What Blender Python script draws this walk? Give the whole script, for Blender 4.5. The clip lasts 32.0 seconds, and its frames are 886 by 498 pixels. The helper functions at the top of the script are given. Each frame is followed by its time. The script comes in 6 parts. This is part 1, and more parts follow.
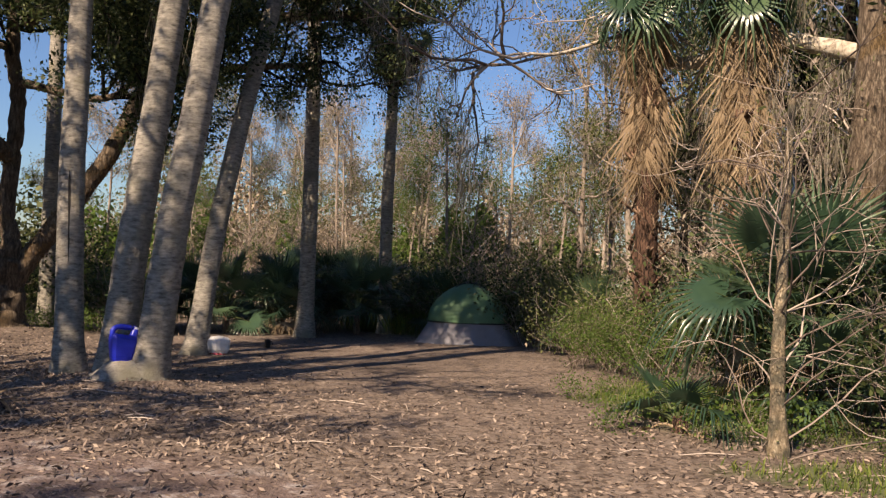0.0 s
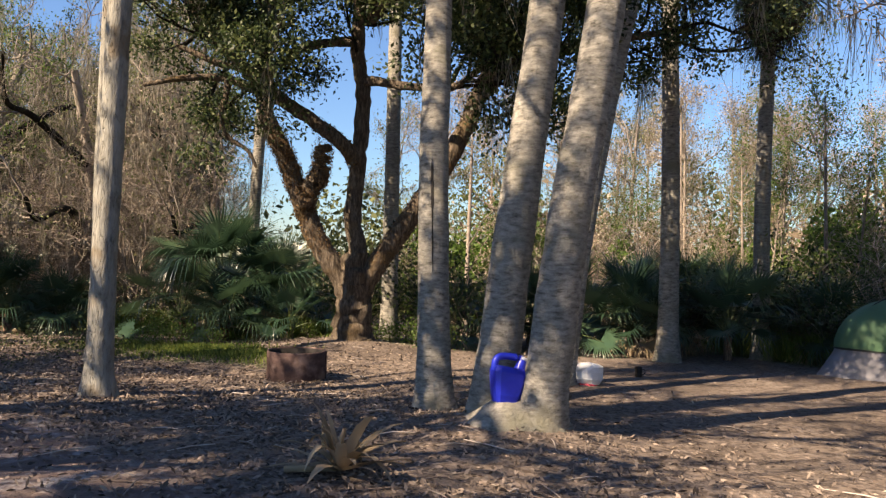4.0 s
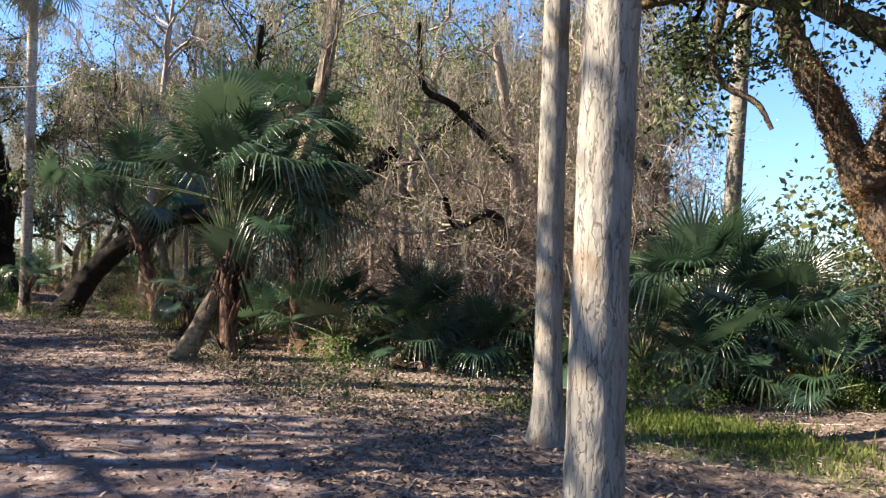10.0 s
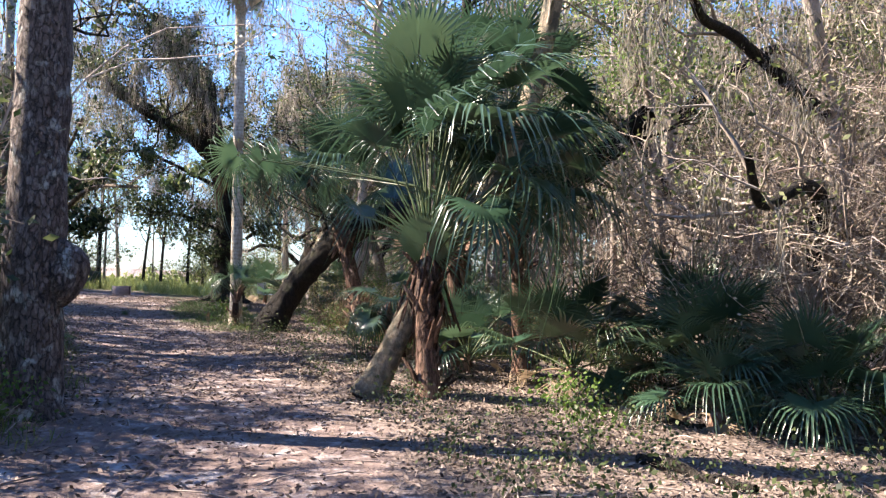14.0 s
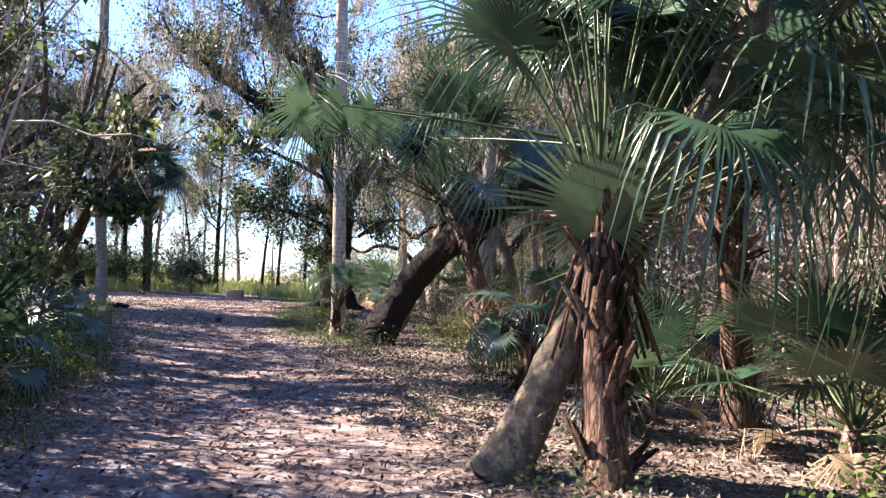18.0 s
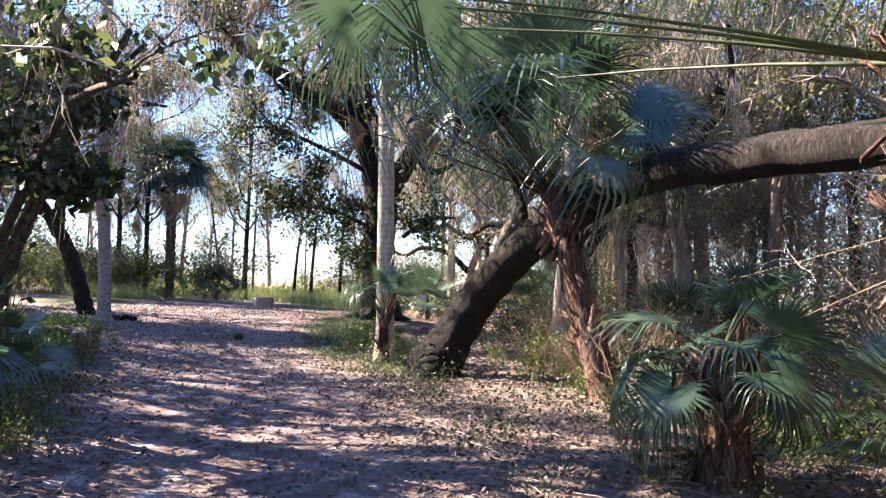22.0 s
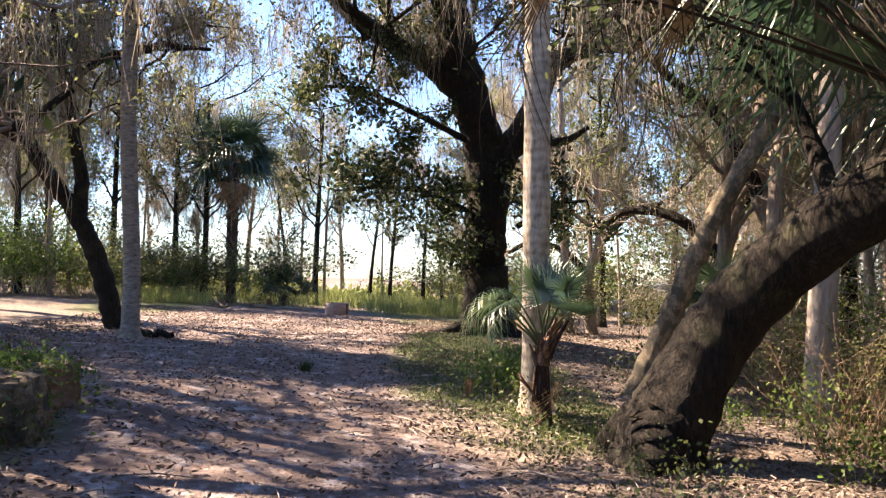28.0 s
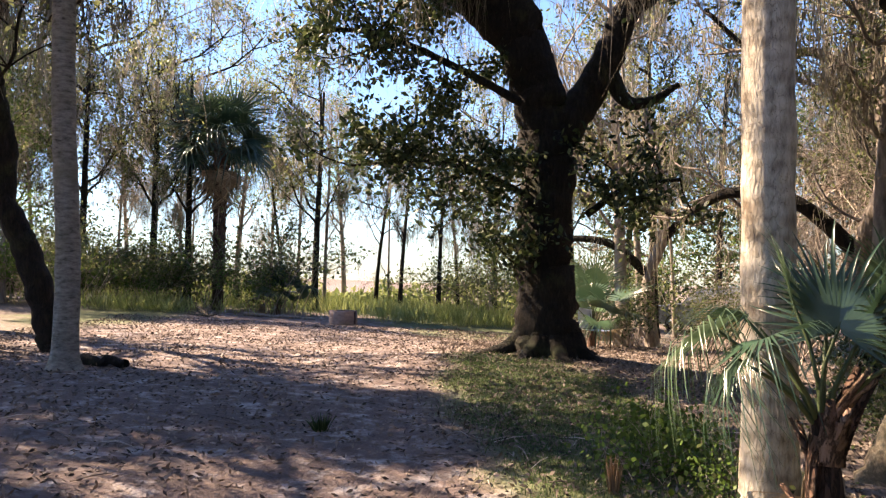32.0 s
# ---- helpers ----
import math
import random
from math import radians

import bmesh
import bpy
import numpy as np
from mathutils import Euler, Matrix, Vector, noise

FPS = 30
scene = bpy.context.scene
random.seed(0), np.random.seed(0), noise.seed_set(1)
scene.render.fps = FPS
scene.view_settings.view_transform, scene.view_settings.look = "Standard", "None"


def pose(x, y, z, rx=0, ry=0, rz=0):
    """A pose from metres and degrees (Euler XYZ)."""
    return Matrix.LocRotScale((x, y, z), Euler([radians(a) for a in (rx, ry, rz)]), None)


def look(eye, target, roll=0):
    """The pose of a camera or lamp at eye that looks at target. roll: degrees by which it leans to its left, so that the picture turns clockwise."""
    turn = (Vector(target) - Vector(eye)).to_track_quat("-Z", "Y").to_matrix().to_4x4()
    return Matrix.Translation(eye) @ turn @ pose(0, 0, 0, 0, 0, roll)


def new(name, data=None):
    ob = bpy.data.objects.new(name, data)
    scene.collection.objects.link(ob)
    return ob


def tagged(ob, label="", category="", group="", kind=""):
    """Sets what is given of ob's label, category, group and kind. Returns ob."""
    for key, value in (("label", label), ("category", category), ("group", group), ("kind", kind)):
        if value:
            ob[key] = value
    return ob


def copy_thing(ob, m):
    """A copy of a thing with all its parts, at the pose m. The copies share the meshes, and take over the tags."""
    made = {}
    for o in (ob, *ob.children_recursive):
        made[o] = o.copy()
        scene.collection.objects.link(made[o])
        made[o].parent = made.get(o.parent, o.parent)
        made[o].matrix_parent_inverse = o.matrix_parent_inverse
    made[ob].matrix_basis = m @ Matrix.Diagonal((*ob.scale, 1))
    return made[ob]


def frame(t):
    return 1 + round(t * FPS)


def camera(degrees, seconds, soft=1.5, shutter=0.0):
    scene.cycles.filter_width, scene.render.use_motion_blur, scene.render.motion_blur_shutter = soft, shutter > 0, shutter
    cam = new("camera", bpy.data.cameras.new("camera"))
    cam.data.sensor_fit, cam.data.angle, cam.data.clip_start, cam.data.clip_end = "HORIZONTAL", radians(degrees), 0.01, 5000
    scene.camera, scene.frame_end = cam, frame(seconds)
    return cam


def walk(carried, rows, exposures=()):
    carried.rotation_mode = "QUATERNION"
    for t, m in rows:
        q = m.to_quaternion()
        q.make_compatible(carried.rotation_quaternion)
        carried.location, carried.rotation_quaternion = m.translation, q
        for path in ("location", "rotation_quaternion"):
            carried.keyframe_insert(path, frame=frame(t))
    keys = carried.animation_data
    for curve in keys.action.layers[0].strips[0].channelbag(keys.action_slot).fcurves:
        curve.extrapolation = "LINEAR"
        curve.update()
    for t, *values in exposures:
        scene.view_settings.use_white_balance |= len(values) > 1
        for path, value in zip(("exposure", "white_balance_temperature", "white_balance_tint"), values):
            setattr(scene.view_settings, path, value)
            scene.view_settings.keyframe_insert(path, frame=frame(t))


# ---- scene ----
cam = camera(60.6, 32.0, 1.3)
METRES, EYE, TILT, LEAN, TURN = 30.0, 1.5, -3.0, 0.3, 0.0
ROWS = [
    (0.0, 0.0, 0.0, 0.0, -0.14, 3.63, -2.14),
    (0.5, -0.0067, 0.009, 0.0006, 6.95, 3.7, -2.39),
    (1.0, -0.016, 0.0184, 0.0013, 12.1, 3.72, -2.52),
    (1.5, -0.0224, 0.0282, 0.0009, 15.85, 3.44, -2.62),
    (2.0, -0.0296, 0.039, 0.0011, 18.48, 3.55, -2.72),
    (2.5, -0.0377, 0.0486, 0.0008, 19.96, 3.58, -2.76),
    (4.5, -0.0735, 0.0998, 0.001, 22.59, 3.48, -3.04),
    (5.0, -0.0858, 0.1096, 0.001, 23.99, 3.57, -3.24),
    (5.5, -0.0971, 0.1184, 0.0022, 26.17, 3.64, -3.29),
    (6.0, -0.1076, 0.1292, 0.0026, 28.59, 3.65, -3.33),
    (6.5, -0.1179, 0.1383, 0.0026, 31.42, 3.39, -3.38),
    (7.0, -0.1297, 0.1491, 0.0038, 34.34, 3.38, -3.4),
    (7.5, -0.1412, 0.1605, 0.004, 37.19, 3.29, -3.47),
    (8.0, -0.1541, 0.1716, 0.0028, 40.03, 3.04, -3.54),
    (8.5, -0.1657, 0.1828, 0.0043, 42.42, 3.16, -3.48),
    (9.0, -0.1777, 0.1942, 0.0048, 45.26, 3.21, -3.73),
    (9.5, -0.1922, 0.201, 0.0045, 48.1, 3.17, -3.85),
    (10.0, -0.2075, 0.207, 0.0044, 50.98, 3.04, -3.89),
    (10.5, -0.2225, 0.2146, 0.005, 53.94, 2.88, -3.94),
    (11.0, -0.2379, 0.2212, 0.0047, 56.9, 2.82, -3.9),
    (11.5, -0.2534, 0.2299, 0.004, 60.3, 2.66, -3.9),
    (12.0, -0.268, 0.2369, 0.0037, 63.06, 2.65, -3.91),
    (12.5, -0.2824, 0.2443, 0.0034, 64.53, 2.76, -3.76),
    (13.0, -0.2954, 0.2552, 0.004, 65.6, 2.71, -3.65),
    (13.5, -0.3095, 0.2639, 0.0034, 67.04, 2.67, -3.81),
    (14.0, -0.323, 0.2711, 0.0035, 68.03, 2.67, -3.9),
    (14.5, -0.3392, 0.2777, 0.003, 69.32, 2.6, -4.0),
    (16.5, -0.4013, 0.2963, 0.0018, 74.09, 2.69, -3.97),
    (17.0, -0.4179, 0.3017, 0.0011, 75.98, 2.25, -3.93),
    (17.5, -0.435, 0.3052, 0.0007, 77.09, 2.31, -3.99),
    (18.0, -0.4505, 0.3073, 0.0005, 77.53, 2.47, -4.02),
    (18.5, -0.4658, 0.3096, 0.0011, 78.1, 2.56, -4.06),
    (19.0, -0.4809, 0.31, 0.0004, 79.0, 2.37, -4.11),
    (19.5, -0.4963, 0.3103, 0.0009, 79.72, 2.5, -4.11),
    (20.0, -0.513, 0.3115, 0.0017, 80.09, 2.5, -4.06),
    (20.5, -0.5289, 0.3109, 0.0012, 80.04, 2.48, -4.04),
    (21.0, -0.5431, 0.3105, 0.0014, 80.14, 2.45, -4.05),
    (21.5, -0.5575, 0.3099, 0.0023, 80.11, 2.56, -4.06),
    (22.0, -0.5721, 0.309, 0.0026, 80.02, 2.55, -3.99),
    (22.5, -0.5857, 0.3089, 0.0025, 80.19, 2.46, -3.98),
    (23.0, -0.5996, 0.3088, 0.0032, 80.81, 2.54, -4.07),
    (23.5, -0.614, 0.3075, 0.0038, 81.34, 2.61, -4.09),
    (24.0, -0.6281, 0.3055, 0.0031, 81.93, 2.42, -4.1),
    (24.5, -0.6413, 0.3041, 0.0032, 82.61, 2.56, -4.08),
    (26.5, -0.6986, 0.3016, 0.0032, 82.97, 2.41, -3.94),
    (27.0, -0.7155, 0.301, 0.0029, 83.95, 2.18, -3.98),
    (27.5, -0.7326, 0.298, 0.0016, 84.88, 2.02, -4.03),
    (28.0, -0.7484, 0.2952, 0.0019, 85.15, 2.26, -3.96),
    (28.5, -0.7658, 0.2935, 0.0019, 85.11, 2.28, -3.95),
    (29.0, -0.7831, 0.2899, 0.0004, 85.17, 2.18, -3.94),
    (29.5, -0.7993, 0.2889, 0.0007, 85.23, 2.31, -3.82),
    (30.0, -0.8162, 0.2885, 0.0009, 85.21, 2.32, -3.85),
    (30.5, -0.8331, 0.2842, 0.0011, 85.17, 2.29, -3.98),
    (31.0, -0.8495, 0.2808, 0.0003, 85.05, 2.26, -3.9),
    (31.5, -0.8662, 0.2786, 0.001, 84.75, 2.32, -3.8),
    (32.0, -0.8841, 0.2757, 0.0011, 84.64, 2.4, -3.8),
]
walk(cam, [(t, pose(0, 0, EYE, TILT, LEAN, TURN) @ pose(METRES * x, METRES * y, METRES * z, 90 + pitch, roll, yaw)) for t, x, y, z, yaw, pitch, roll in ROWS], [(0, 1.0, 8050, 18), (6, 1.85, 8150, 13), (9, 2.0, 7400, 14), (13, 2.5, 6600, 15), (20, 2.9, 6650, 24), (23, 3.02, 6950, 23), (26.5, 2.85, 7800, 22), (32, 2.45, 8200, 20)])


# ---------- world, sun ----------
SUN_DIR = Vector((-0.45, -0.70, 0.76)).normalized()      # towards the sun
world = bpy.data.worlds.new("sky")
scene.world = world
world.use_nodes = True
wn = world.node_tree.nodes
sky = wn.new("ShaderNodeTexSky")
sky.sky_type = "NISHITA"
sky.sun_disc = False
sky.sun_elevation = math.asin(SUN_DIR.z)
sky.sun_rotation = math.atan2(SUN_DIR.x, SUN_DIR.y)
sky.air_density, sky.dust_density, sky.ozone_density = 1.3, 0.25, 6.0
tone = wn.new("ShaderNodeMix")
tone.data_type, tone.blend_type = "RGBA", "MULTIPLY"
tone.inputs[0].default_value, tone.inputs[7].default_value = 1.0, (0.74, 0.97, 1.30, 1)
world.node_tree.links.new(sky.outputs[0], tone.inputs[6])
world.node_tree.links.new(tone.outputs[2], wn["Background"].inputs[0])
wn["Background"].inputs[1].default_value = 0.055
sun = new("sun", bpy.data.lights.new("sun", "SUN"))
sun.data.energy, sun.data.angle, sun.data.color = 5.0, radians(0.5), (1.0, 0.89, 0.74)
sun.matrix_world = look(SUN_DIR * 60, (0, 0, 0))


# ---------- materials ----------
def material(name, stops, scale=6.0, stretch=(1, 1, 1), rough=0.8, bump=0.3, bump_scale=None, island=0.0, per_object=0.0,
             through_light=0.0, metal=0.0, detail=8.0, spec=0.3, coarse=None, rings=0.0, coat=0.0, cracks=None):
    """A node material: colour ramp over stretched noise, a coarse tint, grain bump, and light that passes through leaves."""
    m = bpy.data.materials.new(name)
    m.use_nodes = True
    nt = m.node_tree
    n, ln = nt.nodes, nt.links.new
    bsdf = n["Principled BSDF"]
    tc = n.new("ShaderNodeTexCoord")
    mp = n.new("ShaderNodeMapping")
    mp.inputs["Scale"].default_value = stretch
    ln(tc.outputs["Object"], mp.inputs[0])
    fine = n.new("ShaderNodeTexNoise")
    fine.inputs["Scale"].default_value, fine.inputs["Detail"].default_value = scale, detail
    fine.inputs["Roughness"].default_value = 0.65
    ln(mp.outputs[0], fine.inputs["Vector"])
    fac = fine.outputs["Fac"]
    if rings:
        wave = n.new("ShaderNodeTexWave")
        wave.bands_direction = "Z"
        wave.inputs["Scale"].default_value, wave.inputs["Distortion"].default_value = rings, 5.0
        wave.inputs["Detail"].default_value, wave.inputs["Detail Scale"].default_value = 4.0, 2.0
        ln(tc.outputs["Object"], wave.inputs["Vector"])
        mx = n.new("ShaderNodeMix")
        mx.inputs[0].default_value = 0.10
        ln(fac, mx.inputs[2]), ln(wave.outputs["Fac"], mx.inputs[3])
        fac = mx.outputs[0]
    if island:
        geo = n.new("ShaderNodeNewGeometry")
        mx = n.new("ShaderNodeMix")
        mx.inputs[0].default_value = island
        ln(fac, mx.inputs[2]), ln(geo.outputs["Random Per Island"], mx.inputs[3])
        fac = mx.outputs[0]
    if per_object:
        info = n.new("ShaderNodeObjectInfo")
        mx = n.new("ShaderNodeMix")
        mx.inputs[0].default_value = per_object
        ln(fac, mx.inputs[2]), ln(info.outputs["Random"], mx.inputs[3])
        fac = mx.outputs[0]
    ramp = n.new("ShaderNodeValToRGB")
    el = ramp.color_ramp.elements
    while len(el) < len(stops):
        el.new(0.5)
    for e, (p, c) in zip(el, stops):
        e.position, e.color = p, (*c, 1)
    ln(fac, ramp.inputs[0])
    colour = ramp.outputs[0]
    if coarse:
        big = n.new("ShaderNodeTexNoise")
        big.inputs["Scale"].default_value, big.inputs["Detail"].default_value = coarse[0], 5.0
        ln(tc.outputs["Object"], big.inputs["Vector"])
        r2 = n.new("ShaderNodeValToRGB")
        r2.color_ramp.elements[0].position, r2.color_ramp.elements[1].position = coarse[1], coarse[2]
        ln(big.outputs["Fac"], r2.inputs[0])
        mx = n.new("ShaderNodeMix")
        mx.data_type = "RGBA"
        ln(r2.outputs[0], mx.inputs[0]), ln(colour, mx.inputs[6])
        mx.inputs[7].default_value = (*coarse[3], 1)
        colour = mx.outputs[2]
    crack = None
    if cracks:
        cm = n.new("ShaderNodeMapping")
        cm.inputs["Scale"].default_value = cracks[1]
        warp = n.new("ShaderNodeVectorMath")
        warp.operation = "MULTIPLY_ADD"
        warp.inputs[1].default_value = (0.12, 0.12, 0.12)
        ln(fine.outputs["Color"], warp.inputs[0]), ln(tc.outputs["Object"], warp.inputs[2])
        ln(warp.outputs[0], cm.inputs[0])
        vo = n.new("ShaderNodeTexVoronoi")
        vo.feature = "DISTANCE_TO_EDGE"
        vo.inputs["Scale"].default_value = cracks[0]
        ln(cm.outputs[0], vo.inputs["Vector"])
        cr = n.new("ShaderNodeValToRGB")
        cr.color_ramp.elements[0].position, cr.color_ramp.elements[1].position = 0.0, cracks[2]
        cr.color_ramp.elements[0].color = (cracks[3], cracks[3], cracks[3], 1)
        ln(vo.outputs["Distance"], cr.inputs[0])
        mx = n.new("ShaderNodeMix")
        mx.data_type, mx.blend_type = "RGBA", "MULTIPLY"
        mx.inputs[0].default_value = 1.0
        ln(colour, mx.inputs[6]), ln(cr.outputs[0], mx.inputs[7])
        colour, crack = mx.outputs[2], cr.outputs[0]
    ln(colour, bsdf.inputs["Base Color"])
    bsdf.inputs["Roughness"].default_value, bsdf.inputs["Metallic"].default_value = rough, metal
    bsdf.inputs["Specular IOR Level"].default_value, bsdf.inputs["Coat Weight"].default_value = spec, coat
    if bump:
        bt = n.new("ShaderNodeTexNoise")
        bt.inputs["Scale"].default_value, bt.inputs["Detail"].default_value = bump_scale or scale * 2, 6.0
        ln(mp.outputs[0], bt.inputs["Vector"])
        bp = n.new("ShaderNodeBump")
        bp.inputs["Strength"].default_value, bp.inputs["Distance"].default_value = bump, 0.03
        if crack:
            ad = n.new("ShaderNodeMath")
            ad.operation = "MULTIPLY_ADD"
            ad.inputs[1].default_value = 0.6
            ln(bt.outputs["Fac"], ad.inputs[0]), ln(crack, ad.inputs[2])
            ln(ad.outputs[0], bp.inputs["Height"])
        else:
            ln(bt.outputs["Fac"], bp.inputs["Height"])
        ln(bp.outputs[0], bsdf.inputs["Normal"])
    if through_light:
        tr = n.new("ShaderNodeBsdfTranslucent")
        ln(colour, tr.inputs[0])
        ms = n.new("ShaderNodeMixShader")
        ms.inputs[0].default_value = through_light
        ln(bsdf.outputs[0], ms.inputs[1]), ln(tr.outputs[0], ms.inputs[2])
        ln(ms.outputs[0], n["Material Output"].inputs[0])
    return m


BARK_PALM = material("palm_bark", [(0.30, (0.06, 0.055, 0.047)), (0.44, (0.20, 0.188, 0.165)), (0.66, (0.36, 0.338, 0.30))], 7, (1.3, 1.3, 3.6), 0.9, 0.8, 18,
                     coarse=(1.4, 0.52, 0.68, (0.19, 0.18, 0.135)), cracks=(30.0, (1.6, 1.6, 0.12), 0.05, 0.84))
BARK_PALE = material("pale_palm_bark", [(0.3, (0.16, 0.13, 0.10)), (0.5, (0.42, 0.37, 0.30)), (0.7, (0.60, 0.55, 0.47))], 6, (2.5, 2.5, 0.9), 0.9, 0.9, 20,
                     coarse=(1.8, 0.55, 0.7, (0.26, 0.18, 0.11)), rings=3.0, cracks=(16.0, (1.2, 1.2, 0.6), 0.03, 0.85))
BARK_CRACK = material("cracked_grey_bark", [(0.28, (0.07, 0.065, 0.055)), (0.42, (0.235, 0.225, 0.20)), (0.75, (0.35, 0.335, 0.295))], 7, (1.5, 1.5, 0.6), 0.9, 1.0, 14,
                      coarse=(2.2, 0.55, 0.64, (0.19, 0.155, 0.115)), cracks=(24.0, (1.2, 1.2, 0.09), 0.03, 0.7))
BARK_OAK = material("oak_bark", [(0.3, (0.045, 0.034, 0.026)), (0.5, (0.145, 0.11, 0.082)), (0.75, (0.33, 0.275, 0.21))], 9, (2.5, 2.5, 0.5), 0.95, 1.0, 14,
                    coarse=(1.6, 0.56, 0.70, (0.15, 0.10, 0.05)), cracks=(34.0, (1.3, 1.3, 0.14), 0.14, 0.6))
# dark mossy bark, lowered further so its colour carries the canopy's shade
BARK_DARK_SHADED = material("dark_bark_with_shade", [(0.3, (0.014, 0.011, 0.009)), (0.55, (0.026, 0.021, 0.016)), (0.8, (0.056, 0.046, 0.036))], 9, (2, 2, 0.5), 0.95, 1.0, 12,
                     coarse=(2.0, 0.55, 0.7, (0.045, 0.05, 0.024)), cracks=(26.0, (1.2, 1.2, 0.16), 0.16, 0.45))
BARK_PINE = material("plated_bark", [(0.3, (0.04, 0.03, 0.026)), (0.5, (0.13, 0.10, 0.088)), (0.75, (0.30, 0.265, 0.235))], 11, (1.6, 1.6, 0.7), 0.95, 1.0, 12,
                     coarse=(5.0, 0.58, 0.66, (0.34, 0.34, 0.31)), cracks=(18.0, (1.2, 1.2, 0.45), 0.09, 0.5))
BARK_WOODS = material("woodland_bark", [(0.3, (0.11, 0.09, 0.075)), (0.55, (0.29, 0.245, 0.21)), (0.8, (0.48, 0.43, 0.38))], 6, (2, 2, 0.6), 0.95, 0.7, 12, per_object=0.2)
BARK_TAN = material("mottled_tan_bark", [(0.3, (0.13, 0.10, 0.068)), (0.52, (0.34, 0.275, 0.19)), (0.75, (0.54, 0.46, 0.345))], 14, (1.6, 1.6, 0.8), 0.9, 1.0, 22,
                    coarse=(7.0, 0.44, 0.58, (0.13, 0.12, 0.09)), cracks=(40.0, (1.2, 1.2, 0.5), 0.2, 0.75))
TWIG = material("bare_twig", [(0.3, (0.13, 0.10, 0.085)), (0.6, (0.30, 0.25, 0.215)), (0.85, (0.48, 0.42, 0.37))], 3, rough=0.9, bump=0, island=0.7)
FERN = material("brown_fern_moss", [(0.25, (0.07, 0.036, 0.016)), (0.55, (0.19, 0.10, 0.042)), (0.85, (0.29, 0.19, 0.085))], 5, rough=0.95, bump=0, island=0.7, through_light=0.2)
FROND = material("palm_frond_green", [(0.2, (0.012, 0.034, 0.023)), (0.5, (0.040, 0.082, 0.047)), (0.85, (0.105, 0.165, 0.085))], 2.5, rough=0.28, bump=0, island=0.35, per_object=0.35,
                 through_light=0.24, spec=0.6)
FROND_DEAD = material("palm_frond_dead", [(0.2, (0.11, 0.075, 0.046)), (0.5, (0.28, 0.21, 0.137)), (0.85, (0.47, 0.375, 0.26))], 2.5, rough=0.8, bump=0, island=0.5, per_object=0.3, through_light=0.2)
# near-black brown version of the dead frond
FROND_DARK = material("palm_frond_near_black", [(0.2, (0.014, 0.011, 0.008)), (0.6, (0.04, 0.029, 0.019)), (0.9, (0.085, 0.06, 0.04))], 2.5, rough=0.85, bump=0, island=0.5, through_light=0.15)
BOOT = material("leaf_base_brown", [(0.25, (0.045, 0.026, 0.019)), (0.5, (0.155, 0.088, 0.062)), (0.8, (0.36, 0.245, 0.18))], 9, (3, 3, 0.5), 0.9, 0.9, 20, per_object=0.45, cracks=(16.0, (1.3, 1.3, 0.2), 0.12, 0.35))
STALK = material("frond_stalk_green", [(0.3, (0.035, 0.055, 0.022)), (0.7, (0.085, 0.11, 0.045))], 4, rough=0.5, bump=0)
LEAF_OAK = material("evergreen_leaf", [(0.15, (0.014, 0.028, 0.012)), (0.5, (0.044, 0.070, 0.026)), (0.9, (0.13, 0.155, 0.06))], 2, rough=0.5, bump=0, island=0.75, through_light=0.35, spec=0.3)
LEAF_BRIGHT = material("bright_leaf", [(0.15, (0.05, 0.085, 0.016)), (0.5, (0.09, 0.16, 0.036)), (0.9, (0.165, 0.245, 0.065))], 2, rough=0.5, bump=0, island=0.75, through_light=0.55)
LEAF_OLIVE = material("olive_leaf", [(0.15, (0.065, 0.08, 0.03)), (0.5, (0.125, 0.15, 0.06)), (0.9, (0.26, 0.275, 0.125))], 2, rough=0.6, bump=0, island=0.75, through_light=0.52)
DRY_STEM = material("pale_dry_stem", [(0.2, (0.20, 0.13, 0.085)), (0.55, (0.40, 0.29, 0.20)), (0.9, (0.58, 0.47, 0.35))], 3, rough=0.9, bump=0, island=0.7, through_light=0.4)
LEAF_BROWN = material("withered_leaf", [(0.15, (0.13, 0.098, 0.072)), (0.5, (0.31, 0.245, 0.185)), (0.9, (0.50, 0.43, 0.34))], 2, rough=0.8, bump=0, island=0.75, through_light=0.25)
MOSS = material("spanish_moss", [(0.2, (0.13, 0.115, 0.09)), (0.55, (0.29, 0.265, 0.215)), (0.9, (0.46, 0.43, 0.37))], 3, rough=0.95, bump=0, island=0.6, through_light=0.45)
GRASS = material("grass_blade", [(0.15, (0.04, 0.075, 0.016)), (0.55, (0.12, 0.17, 0.035)), (0.9, (0.27, 0.29, 0.085))], 0.7, rough=0.6, bump=0, island=0.6, through_light=0.4)
GRASS_SHORT = material("short_turf", [(0.15, (0.026, 0.055, 0.018)), (0.55, (0.065, 0.115, 0.037)), (0.9, (0.14, 0.19, 0.07))], 0.7, rough=0.7, bump=0, island=0.6, through_light=0.3)
REED = material("dry_reed", [(0.15, (0.13, 0.17, 0.05)), (0.55, (0.26, 0.31, 0.11)), (0.9, (0.44, 0.44, 0.20))], 0.7, rough=0.7, bump=0, island=0.6, through_light=0.4)
LITTER = material("fallen_leaf", [(0.1, (0.045, 0.035, 0.03)), (0.5, (0.19, 0.149, 0.125)), (0.8, (0.25, 0.195, 0.16)), (0.97, (0.34, 0.275, 0.225))], 2, rough=0.85, bump=0, island=0.9)
